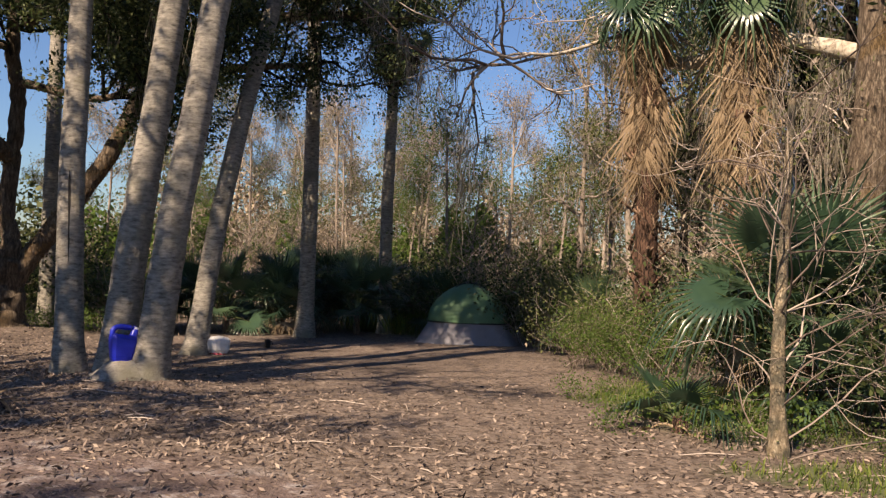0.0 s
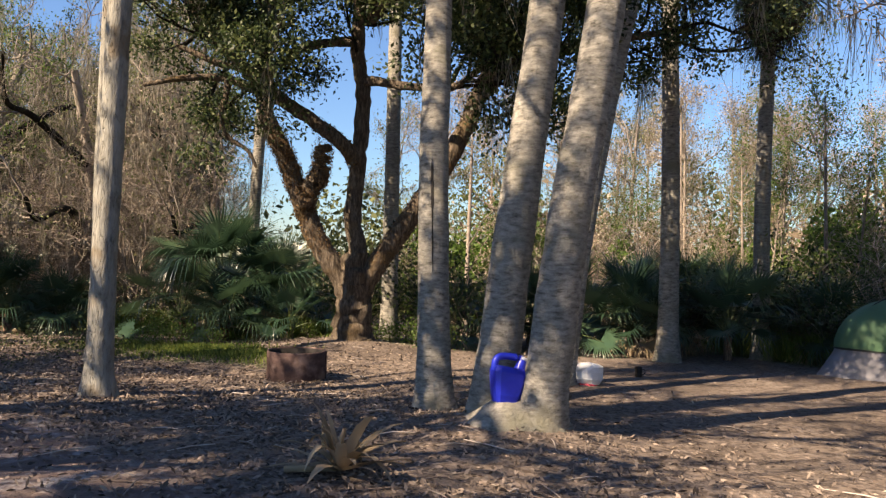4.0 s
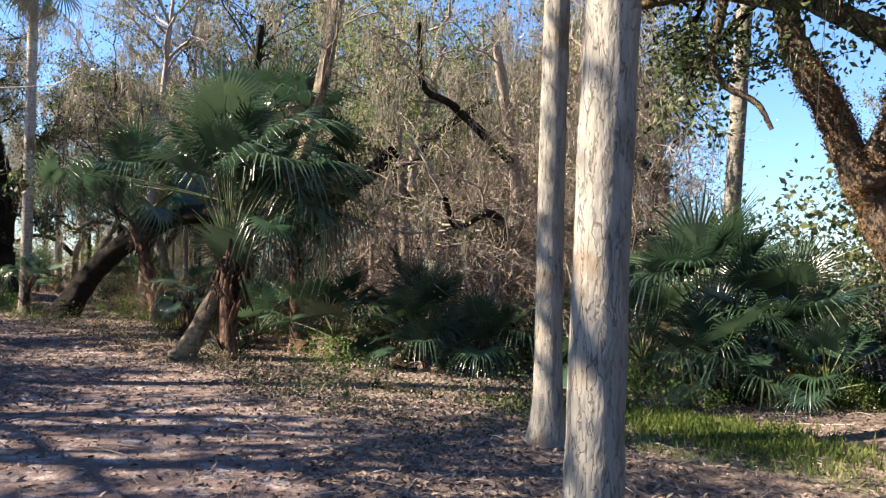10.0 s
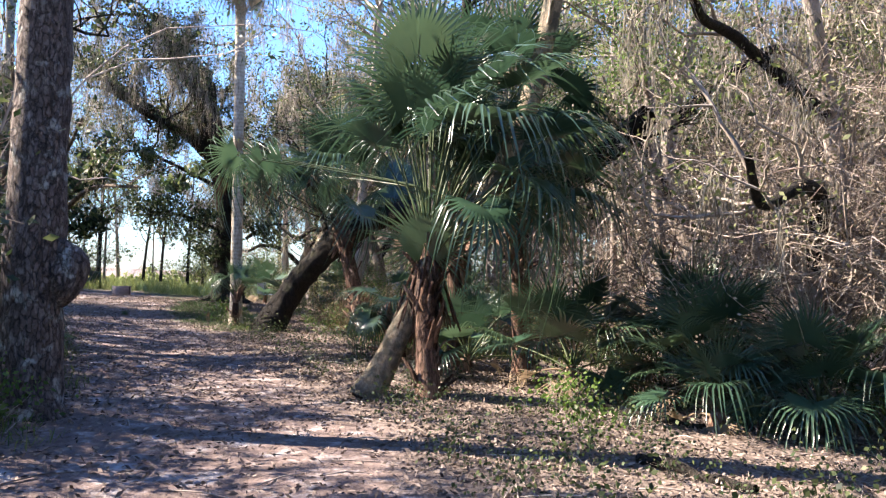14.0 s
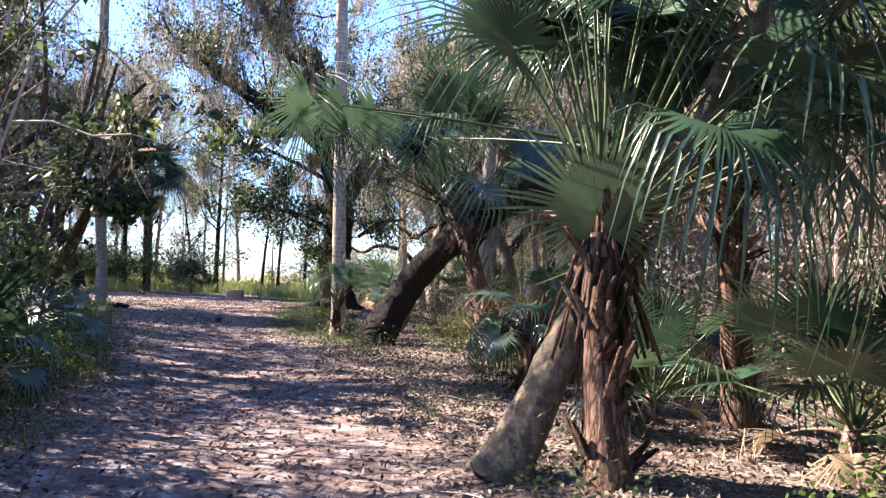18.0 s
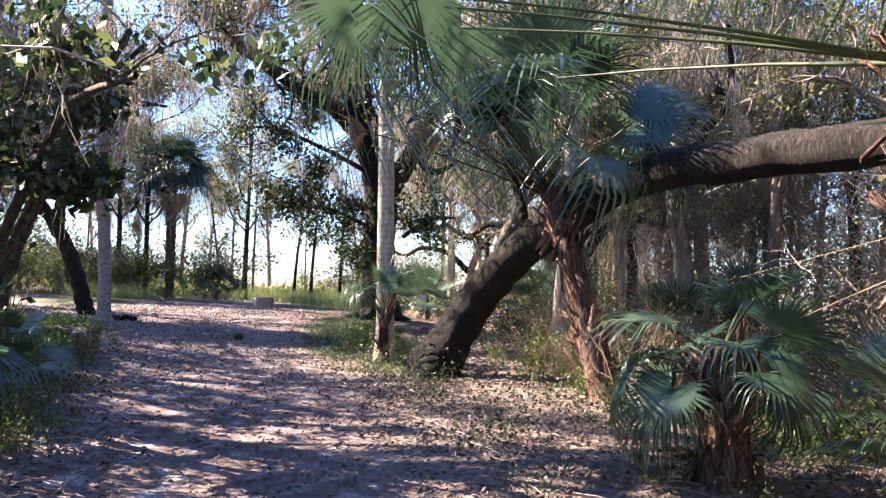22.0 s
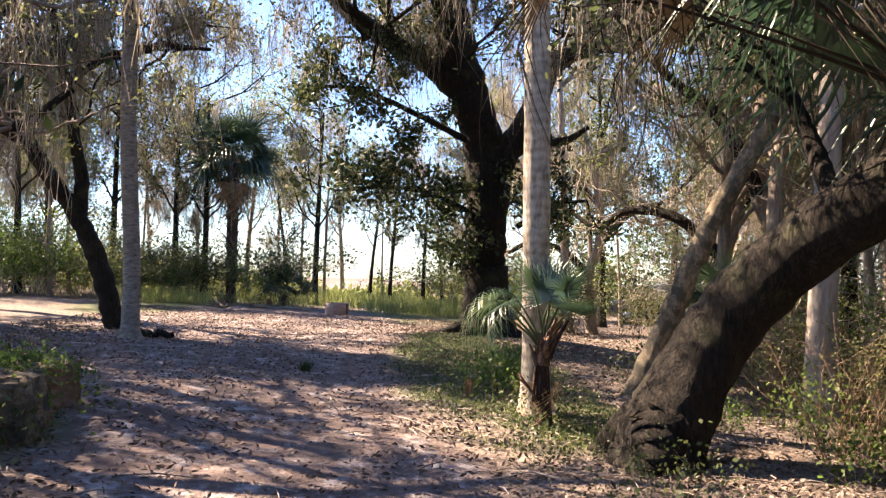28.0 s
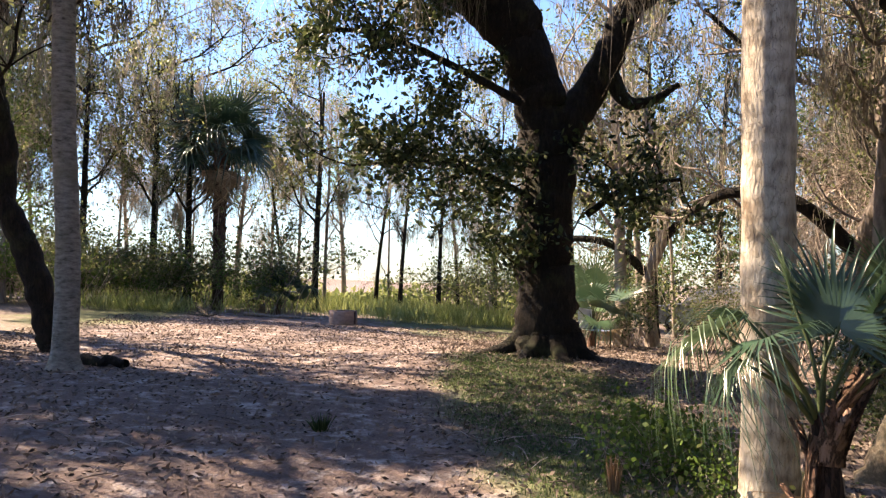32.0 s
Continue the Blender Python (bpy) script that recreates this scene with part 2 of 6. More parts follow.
EARTH = material("bare_earth", [(0.3, (0.10, 0.065, 0.045)), (0.6, (0.22, 0.15, 0.105)), (0.85, (0.33, 0.25, 0.19))], 5, rough=0.95, bump=0.8)
RUST = material("rusty_steel", [(0.3, (0.042, 0.026, 0.025)), (0.55, (0.10, 0.062, 0.057)), (0.8, (0.17, 0.115, 0.105))], 7, (1, 1, 1.6), 0.75, 0.25, 40, metal=0.35,
                coarse=(3.0, 0.56, 0.66, (0.23, 0.16, 0.14)))
SOOT = material("sooty_steel", [(0.3, (0.012, 0.011, 0.011)), (0.7, (0.04, 0.034, 0.03))], 8, rough=0.9, bump=0.2)


# ---------- ground ----------
R_X = np.array([-60, -40, -34, -27, -18, -13, -10, -6, -3, 0, 4, 12], float)
R_FAR = np.array([10.5, 9.6, 9.2, 9.8, 10.3, 10.0, 8.6, 7.1, 6.2, 5.2, 3.6, 1.0])
R_NEAR = np.array([1.5, 2.2, 4.2, 6.8, 7.4, 6.6, 3.5, 1.5, 0.0, -1.5, -3.5, -6.0])


def smooth(a, b, v):
    u = np.clip((v - a) / (b - a), 0, 1)
    return u * u * (3 - 2 * u)


def wobble(x, y):
    return (np.sin(x * 1.31 + 1.7 * np.sin(y * 0.83)) + np.sin(y * 1.57 + 1.3 * np.sin(x * 0.71 + 2.0)) + 0.6 * np.sin(2.9 * x - 2.3 * y + 1.0) + 0.4 * np.sin(4.7 * y + 3.9 * x)) / 3


def track(x, y):
    """1 on the worn dirt track, 0 off it."""
    far, near = np.interp(x, R_X, R_FAR), np.interp(x, R_X, R_NEAR)
    e = 0.35 * wobble(x * 1.3, y * 1.3)
    return smooth(-0.35, 0.45, far - y + e) * smooth(-0.35, 0.45, y - near + e)


def gz(x, y):
    """Height of the ground."""
    x, y = np.asarray(x, float), np.asarray(y, float)
    z = 0.109 - 0.0029 * np.clip(x, -70, 40) - 0.0377 * np.clip(y, -30, 40)
    z = z - 0.20 * np.exp(-((x + 24) / 9) ** 2 - ((y - 8.6) / 2.4) ** 2)
    z = z + 0.26 * np.exp(-(((x + 9) ** 2 + (y - 15.5) ** 2) / 4.0)) + 0.22 * np.exp(-(((x + 39.5) ** 2 + (y - 11.3) ** 2) / 9.0))
    z = z + 0.17 * np.exp(-(((x + 3.95) ** 2 + (y - 9.75) ** 2) / 0.5)) - 0.10 * np.exp(-(((x + 8) ** 2 + (y - 12.2) ** 2) / 3.0))
    near = np.interp(x, R_X, R_NEAR)
    bank = smooth(0.0, 1.8, near - 0.2 - y) * smooth(-32.5, -30.5, x) * smooth(-10, -14, x)
    z = z + 0.42 * bank
    return z + 0.028 * wobble(x, y) + 0.012 * wobble(3.1 * x + 4, 2.7 * y)


def g(x, y):
    return float(gz(x, y))


def mesh_of(name, v, f, mat, soft=False):
    """A mesh from arrays: vertices (n, 3) and faces (m, k)."""
    v, f = np.asarray(v, np.float32), np.asarray(f, np.int32)
    me = bpy.data.meshes.new(name)
    me.vertices.add(len(v))
    me.vertices.foreach_set("co", v.ravel())
    k = f.shape[1]
    me.loops.add(f.size)
    me.loops.foreach_set("vertex_index", f.ravel())
    me.polygons.add(len(f))
    me.polygons.foreach_set("loop_start", np.arange(0, f.size, k, dtype=np.int32))
    if soft:
        me.polygons.foreach_set("use_smooth", np.ones(len(f), bool))
    me.update(calc_edges=True)
    me.materials.append(mat)
    return me


def grid_mesh(name, xs, ys, mat):
    X, Y = np.meshgrid(xs, ys)
    v = np.stack([X.ravel(), Y.ravel(), gz(X, Y).ravel()], 1)
    a = (np.arange(len(ys) - 1)[:, None] * len(xs) + np.arange(len(xs) - 1)[None]).ravel()
    return mesh_of(name, v, np.stack([a, a + 1, a + len(xs) + 1, a + len(xs)], 1), mat, True)


def green_at(x, y):
    """Where low green plants and grass grow."""
    w = 0.25 * wobble(2 * x, 2 * y)
    def blob(cx, cy, sx, sy):
        return smooth(1.25, 0.75, np.sqrt(((x - cx) / sx) ** 2 + ((y - cy) / sy) ** 2) + w)
    m = blob(-34.8, 10.4, 4.6, 1.25)
    for c in ((-11.2, 12.9, 2.2, 0.8), (-13.5, 17.5, 3.5, 1.6), (0.2, 22.5, 2.4, 2.2), (3.6, 9.6, 1.5, 2.2), (3.6, 5.8, 1.1, 0.6), (-30.6, 10.9, 1.5, 0.8), (-26.5, 14.5, 3.6, 1.5), (-15.5, 4.4, 3.5, 1.8),
              (-27, 5.3, 3.5, 1.0), (-20.5, 5.9, 5.0, 0.9), (-51, 11.5, 6, 3.0), (-48, 1.2, 5, 1.6), (-9.5, 16.8, 1.6, 1.0), (-58, 6, 4, 5)):
        m = np.maximum(m, blob(*c))
    return m


def ground_material():
    m = material("forest_ground", [(0.25, (0.078, 0.060, 0.050)), (0.45, (0.165, 0.128, 0.106)), (0.62, (0.205, 0.168, 0.143)), (0.8, (0.27, 0.228, 0.197))], 9.0, rough=0.95, bump=1.0, bump_scale=26, detail=12,
                 coarse=(0.55, 0.5, 0.72, (0.11, 0.086, 0.072)))
    n, ln = m.node_tree.nodes, m.node_tree.links.new
    bsdf = n["Principled BSDF"]
    old = bsdf.inputs["Base Color"].links[0].from_socket
    tc = n["Texture Coordinate"]
    dn = n.new("ShaderNodeTexNoise")
    dn.inputs["Scale"].default_value, dn.inputs["Detail"].default_value, dn.inputs["Roughness"].default_value = 3.2, 12.0, 0.7
    ln(tc.outputs["Object"], dn.inputs["Vector"])
    dr = n.new("ShaderNodeValToRGB")
    for e, (p, c) in zip([dr.color_ramp.elements[0], dr.color_ramp.elements[1], dr.color_ramp.elements.new(0.55)], ((0.28, (0.066, 0.046, 0.042)), (0.75, (0.28, 0.222, 0.204)), (0.52, (0.148, 0.109, 0.100)))):
        e.position, e.color = p, (*c, 1)
    ln(dn.outputs["Fac"], dr.inputs[0])
    vo = n.new("ShaderNodeTexVoronoi")
    vo.inputs["Scale"].default_value, vo.inputs["Randomness"].default_value = 21.0, 1.0
    wp = n.new("ShaderNodeVectorMath")
    wp.operation = "MULTIPLY_ADD"
    wp.inputs[1].default_value = (0.09, 0.09, 0.09)
    ln(dn.outputs["Color"], wp.inputs[0]), ln(tc.outputs["Object"], wp.inputs[2]), ln(wp.outputs[0], vo.inputs["Vector"])
    sp = n.new("ShaderNodeSeparateColor")
    ln(vo.outputs["Color"], sp.inputs[0])
    leaf = n.new("ShaderNodeValToRGB")
    for e, (p, c) in zip([leaf.color_ramp.elements[0], leaf.color_ramp.elements[1], leaf.color_ramp.elements.new(0.5)], ((0.0, (0.26, 0.24, 0.23)), (1.0, (1.9, 1.82, 1.78)), (0.55, (0.9, 0.88, 0.87)))):
        e.position, e.color = p, (*c, 1)
    ln(sp.outputs[0], leaf.inputs[0])
    speck = n.new("ShaderNodeMix")
    speck.data_type, speck.blend_type = "RGBA", "MULTIPLY"
    speck.inputs[0].default_value = 0.85
    ln(old, speck.inputs[6]), ln(leaf.outputs[0], speck.inputs[7])
    last = speck.outputs[2]
    for key, sock, col in (("track", dr.outputs[0], None), ("green", None, (0.075, 0.10, 0.035))):
        at = n.new("ShaderNodeAttribute")
        at.attribute_name = key
        mx = n.new("ShaderNodeMix")
        mx.data_type = "RGBA"
        mul = n.new("ShaderNodeMath")
        mul.operation = "MULTIPLY"
        mul.inputs[1].default_value = 0.85 if key == "track" else 0.8
        ln(at.outputs["Fac"], mul.inputs[0])
        ln(mul.outputs[0], mx.inputs[0]), ln(last, mx.inputs[6])
        if sock:
            ln(sock, mx.inputs[7])
        else:
            mx.inputs[7].default_value = (*col, 1)
        last = mx.outputs[2]
    ln(last, bsdf.inputs["Base Color"])
    return m


GROUND = ground_material()
xs = np.concatenate([[-900, -500, -260, -150, -100, -80], np.arange(-66, 14, 0.22), [14.5, 16, 19, 25, 40, 80, 160, 400, 900]])
ys = np.concatenate([[-900, -400, -160, -80, -45, -30, -20, -14, -9], np.arange(-6, 26, 0.22), [26.5, 28, 31, 36, 45, 60, 90, 160, 400, 900]])
ground = tagged(new("ground", grid_mesh("ground", xs, ys, GROUND)), "leaf-strewn sandy forest floor with a worn dirt track", "ground", kind="structure")
gv = np.empty(len(ground.data.vertices) * 3, np.float32)
ground.data.vertices.foreach_get("co", gv)
gv = gv.reshape(-1, 3)
for key, val in (("track", track(gv[:, 0], gv[:, 1])), ("green", green_at(gv[:, 0], gv[:, 1]))):
    ground.data.attributes.new(key, "FLOAT", "POINT").data.foreach_set("value", val.astype(np.float32))


# ---------- building tools ----------
def empty(name, x, y, label, category, group="", z=None, kind=""):
    """A thing's root, standing on the ground."""
    ob = new(name)
    ob.location = (x, y, g(x, y) if z is None else z)
    return tagged(ob, label, category, group, kind)


GROWTH = ("twig_growth", "crown", "hanging_moss", "fern_growth", "stem_growth", "foliage", "low_shoot_growth", "low_leaf_growth", "weed_growth")


def part(name, me, parent, label="", m=None):
    ob = new(name, me)
    ob.parent = parent
    if name in GROWTH:
        ob["kind"] = "stuff"
    if m is not None:
        ob.matrix_basis = m
    return tagged(ob, label)


def unit(a):
    return a / np.maximum(np.linalg.norm(a, axis=-1, keepdims=True), 1e-9)


class Shape:
    """Collects vertices and four-cornered faces."""

    def __init__(self):
        self.v, self.f, self.n = [], [], 0

    def add(self, v, f):
        self.v.append(np.asarray(v, float)), self.f.append(np.asarray(f, int) + self.n)
        self.n += len(v)

    def tube(self, pts, radii, sides=8, rough=0.0, rng=None, cap=True):
        """A round limb along points; rough: uneven girth."""
        p, r = np.asarray(pts, float), np.asarray(radii, float)
        t = unit(np.gradient(p, axis=0))
        ref = np.array([0.0, 0, 1]) if abs(t[0, 2]) < 0.8 else np.array([1.0, 0, 0])
        u = unit(np.cross(t, ref))
        w = np.cross(t, u)
        a = np.linspace(0, 2 * np.pi, sides, endpoint=False)
        rr = r[:, None] * np.ones(sides)
        out = np.cos(a)[None, :, None] * u[:, None] + np.sin(a)[None, :, None] * w[:, None]
        if rough:
            along = np.concatenate([[0], np.cumsum(np.linalg.norm(np.diff(p, axis=0), axis=1))])
            relief = np.zeros_like(rr)
            for k in range(14):
                m, q, s = rng.integers(1, max(2, sides // 3)), rng.uniform(1.0, 14.0), rng.uniform(0, 6.28)
                relief += np.sin(m * a[None] + q * along[:, None] + s + 1.5 * np.sin(3 * along[:, None] + s)) / (1 + 0.25 * m)
            rr = rr * (1 + rough * (0.5 * relief + 0.06 * rng.standard_normal((len(p), sides))))
        v = p[:, None] + rr[..., None] * out
        k, j = np.meshgrid(np.arange(len(p) - 1), np.arange(sides), indexing="ij")
        b, c = (k * sides + j).ravel(), (k * sides + (j + 1) % sides).ravel()
        self.add(v.reshape(-1, 3), np.stack([b, c, c + sides, b + sides], 1))
        return self

    def leaves(self, c, size, rng, wide=0.5, up=0.3, axis=None):
        """Small pointed leaves with a bent blade at the places c."""
        n = len(c)
        a = rng.standard_normal((n, 3)) + np.array([0, 0, up]) if axis is None else axis
        a = unit(a)
        w = unit(np.cross(a, rng.standard_normal((n, 3))))
        s = (size * rng.uniform(0.6, 1.3, n))[:, None]
        v = np.stack([c, c + s * (0.5 * a + 0.5 * wide * w), c + s * a, c + s * (0.5 * a - 0.5 * wide * w)], 1)
        self.add(v.reshape(-1, 3), np.arange(4 * n).reshape(n, 4))
        return self

    def strands(self, c, length, width, rng, steps=2, sway=0.12):
        """Hanging tapered strands from the places c."""
        n = len(c)
        L = (length * rng.uniform(0.35, 1.25, n))[:, None]
        d = rng.standard_normal((n, 3)) * np.array([1, 1, 0])
        w = unit(np.cross(unit(d), np.array([0, 0, 1.0])))
        rows = []
        for k in range(steps + 1):
            s = k / steps
            mid = c + L * s * np.array([0, 0, -1.0]) + sway * L * (s * d * 0.35 + 0.30 * rng.standard_normal((n, 3)) * np.array([1, 1, 0.3]) * (s > 0))
            h = width * (0.6 + rng.uniform(0, 1.0, n)[:, None]) * (1 - 0.8 * s)
            rows += [mid - w * h, mid + w * h]
        v = np.stack(rows, 1)
        b = np.arange(n)[:, None] * (2 * steps + 2) + 2 * np.arange(steps)[None]
        b = b.ravel()
        self.add(v.reshape(-1, 3), np.stack([b, b + 1, b + 3, b + 2], 1))
        return self

    def mesh(self, name, mat, soft=False):
        return mesh_of(name, np.concatenate(self.v), np.concatenate(self.f), mat, soft)


def spline(pts, n):
    """n points on a smooth curve through pts."""
    p = np.asarray(pts, float)
    if len(p) == 2:
        return p[0] + (p[1] - p[0]) * np.linspace(0, 1, n)[:, None]
    e = np.concatenate([[2 * p[0] - p[1]], p, [2 * p[-1] - p[-2]]])
    out = []
    for s in np.linspace(0, len(p) - 1 - 1e-6, n):
        i, u = int(s), s - int(s)
        a, b, c, d = e[i:i + 4]
        out.append(0.5 * (2 * b + (c - a) * u + (2 * a - 5 * b + 4 * c - d) * u * u + (3 * b - a - 3 * c + d) * u ** 3))
    return np.array(out)


def grow(rng, start, way, length, steps=7, bend=0.35, lift=0.1):
    """A crooked shoot."""
    p, d = [np.array(start, float)], unit(np.array(way, float))
    for _ in range(steps):
        d = unit(d + bend * rng.standard_normal(3) * 0.6 + np.array([0, 0, lift]))
        p.append(p[-1] + d * length / steps)
    return np.array(p)


def branching(rng, wood, start, way, length, r, depth, tips, bend=0.35, lift=0.08, kids=4, shrink=0.62):
    p = grow(rng, start, way, length, 6 if r > 0.02 else 4, bend, lift)
    wood.tube(p, np.linspace(r, r * 0.45, len(p)), 6 if r > 0.04 else (4 if r > 0.012 else 3))
    if depth == 0:
        tips.append(p[1:])
        return
    for k in range(kids):
        i = rng.integers(2, len(p))
        d = unit(p[i] - p[i - 1])
        branching(rng, wood, p[i], d + 0.9 * rng.standard_normal(3) * np.array([1, 1, 0.7]), length * shrink * rng.uniform(0.7, 1.2), r * 0.5, depth - 1, tips, bend, lift, kids, shrink)
    tips.append(p[-2:])


def around(rng, tips, n, spread):
    pts = np.concatenate(tips)
    return pts[rng.integers(0, len(pts), n)] + rng.standard_normal((n, 3)) * spread


# ---------- palms ----------
def fan_mesh(name, seed, mat, count=34, spread=128, size=1.0, droop=0.35, tip=0.55, cup=0.25, ragged=0.12, fused=0.30):
    """A fan leaf: folded segments that part towards drooping tips. x points outwards, z is the upper side."""
    rng = np.random.default_rng(seed)
    step = np.radians(2 * spread / count)
    edge = np.radians(-spread) + step * np.arange(count + 1)
    mids = edge[:-1] + step / 2
    hang = tip * rng.uniform(0.5, 1.6, count)
    ends = size * (0.72 + 0.28 * np.cos(mids / 1.5)) * (1 + ragged * rng.standard_normal(count))
    v, f = [], []

    def place(th, s, L, low, drop):
        d = np.array([np.cos(th), np.sin(th), 0])
        z = cup * abs(np.sin(th)) * s * L - droop * max(d[0], -0.2) * L * s * s - drop * L * max(0, s - 0.5) ** 2 * 2.2
        return d * s * L * (1 - 0.25 * drop * max(0, s - 0.6)) + np.array([0, 0, z - low])

    stations = (0.03, 0.25, fused)
    for s in stations:
        for k in range(2 * count + 1):
            th = edge[0] + step * k / 2
            v.append(place(th, s, size * (0.72 + 0.28 * np.cos(th / 1.5)), 0.85 * s * size * np.tan(step / 2) if k % 2 else 0, 0))
    w = 2 * count + 1
    for i in range(2):
        f += [(i * w + k, i * w + k + 1, (i + 1) * w + k + 1, (i + 1) * w + k) for k in range(2 * count)]
    for k in range(count):
        d = np.array([-np.sin(mids[k]), np.cos(mids[k]), 0])
        last = [2 * w + 2 * k, 2 * w + 2 * k + 1, 2 * w + 2 * k + 2]
        swing = 0.06 * rng.standard_normal()
        for s in (0.66, 0.86, 1.0):
            h = fused * ends[k] * np.tan(step / 2) * (1 - s) / (1 - fused) * (0.95 if s < 0.8 else 1.1) + 0.0015
            c = place(mids[k] + swing * (s - fused), s, ends[k], 0, hang[k])
            n0 = len(v)
            v += [c - d * h, c + np.array([0, 0, -0.4 * h]), c + d * h]
            f += [(last[0], last[1], n0 + 1, n0), (last[1], last[2], n0 + 2, n0 + 1)]
            last = [n0, n0 + 1, n0 + 2]
    return mesh_of(name, v, f, mat)


BLADES = [fan_mesh("frond", 10 + i, FROND, 38, 128 + 5 * i, 1.0, 0.22 + 0.10 * i, 0.40 + 0.25 * i, 0.22, fused=0.42) for i in range(4)]
BLADES_HANG = [fan_mesh("frond", 80 + i, FROND, 44, 112 + 6 * i, 1.0, 0.45, 1.0 + 0.15 * i, 0.15, 0.10, fused=0.30) for i in range(3)]
BLADES_FAR = [fan_mesh("frond", 20 + i, FROND, 26, 128 + 5 * i, 1.0, 0.18 + 0.09 * i, 0.30 + 0.22 * i, 0.22) for i in range(4)]
BLADES_STIFF = [fan_mesh("frond", 30 + i, FROND, 30, 105 + 8 * i, 1.0, 0.05, 0.10 + 0.1 * i, 0.12, fused=0.38) for i in range(3)]
BLADES_DEAD = [fan_mesh("dead_frond", 50 + i, FROND_DEAD, 28, 60 + 14 * i, 1.0, 0.8, 1.2, 0.6, 0.25, fused=0.3) for i in range(3)]
BLADES_SKIRT = [fan_mesh("dead_frond", 70 + i, FROND_DEAD, 18, 26 + 8 * i, 1.0, 0.25, 0.5, 0.3, 0.3, fused=0.35) for i in range(3)]
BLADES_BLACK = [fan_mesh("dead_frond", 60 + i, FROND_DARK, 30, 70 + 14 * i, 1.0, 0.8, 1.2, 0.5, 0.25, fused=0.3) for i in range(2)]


FAN_FLAT = fan_mesh("frond", 44, FROND, 50, 158, 1.0, 0.04, 0.16, 0.05, fused=0.42)


def stalk_mesh(mat, name):
    p = np.array([[-1, 0, 0], [-0.66, 0, 0.035], [-0.33, 0, 0.035], [0, 0, 0], [0.12, 0, -0.01]])
    return Shape().tube(p, [0.022, 0.014, 0.011, 0.009, 0.003], 5).mesh(name, mat, True)


STALK_MESH, STALK_DEAD, STALK_BLACK = stalk_mesh(STALK, "stalk"), stalk_mesh(FROND_DEAD, "stalk"), stalk_mesh(FROND_DARK, "stalk")


def boot_mesh(seed):
    rng = np.random.default_rng(seed)
    sh = Shape()
    for side in (-1, 1):
        p = np.array([[0, 0, 0], [0.03, side * 0.006, 0.09], [0.075, side * 0.022, 0.19], [0.15, side * 0.045, 0.32 + 0.05 * rng.standard_normal()]])
        w = np.array([0.075, 0.062, 0.042, 0.018])
        v = []
        for q, h in zip(p, w):
            v += [q + [0, -h, 0], q + [0.018, 0, 0], q + [0, h, 0], q + [-0.014, 0, 0]]
        f = [(4 * i + j, 4 * i + (j + 1) % 4, 4 * i + 4 + (j + 1) % 4, 4 * i + 4 + j) for i in range(3) for j in range(4)] + [(12, 13, 14, 15)]
        sh.add(v, f)
    return sh.mesh("leaf_base", BOOT)


BOOTS = [boot_mesh(i) for i in range(3)]


def aim(at, way, roll=0.0, size=1.0):
    """A pose at a place, x along way, z as upright as can be."""
    x = Vector(way).normalized()
    y = Vector((0, 0, 1)).cross(x)
    y = y.normalized() if y.length > 1e-4 else Vector((0, 1, 0))
    r = Matrix((x, y, x.cross(y))).transposed().to_4x4()
    return Matrix.Translation(at) @ r @ Matrix.Rotation(roll, 4, "X") @ Matrix.Diagonal((size, size, size, 1))


def frond(parent, at, way, reach, size, blade, dead, rng, bow=0.25, roll=None):
    """One leaf: a blade on a stalk that springs at a place."""
    w = Vector(way).normalized()
    hub = Vector(at) + w * reach
    blade_way = Vector((w.x, w.y, w.z - bow))
    m = aim(hub, blade_way, rng.normal(0, 0.25) if roll is None else roll, size)
    ob = part("dead_frond" if dead else "frond", blade, parent, "withered brown fan leaf" if dead else "", m)
    st = part("stalk", (STALK_BLACK if blade in BLADES_BLACK else STALK_DEAD) if dead else STALK_MESH, ob)
    st.matrix_basis = m.inverted() @ aim(hub, w) @ Matrix.Diagonal((reach, 1, 1, 1))
    return ob


def trunk_part(root, pts, r0, r1, mat, n=110, sides=24, flare=0.5, rough=0.02, seed=0, name="trunk", label=""):
    rng = np.random.default_rng(seed)
    base = np.array(root.location)
    p = spline(np.asarray(pts, float) - base, n)
    s = np.linspace(0, 1, n)
    L = np.linalg.norm(np.diff(p, axis=0), axis=1).sum()
    r = (r0 + (r1 - r0) * s) * (1 + flare * np.exp(-s * L / 0.35)) * (1 + 0.3 * rough * rng.standard_normal(n))
    return part(name, Shape().tube(p, r, sides, rough, rng).mesh(name, mat, True), root, label), p


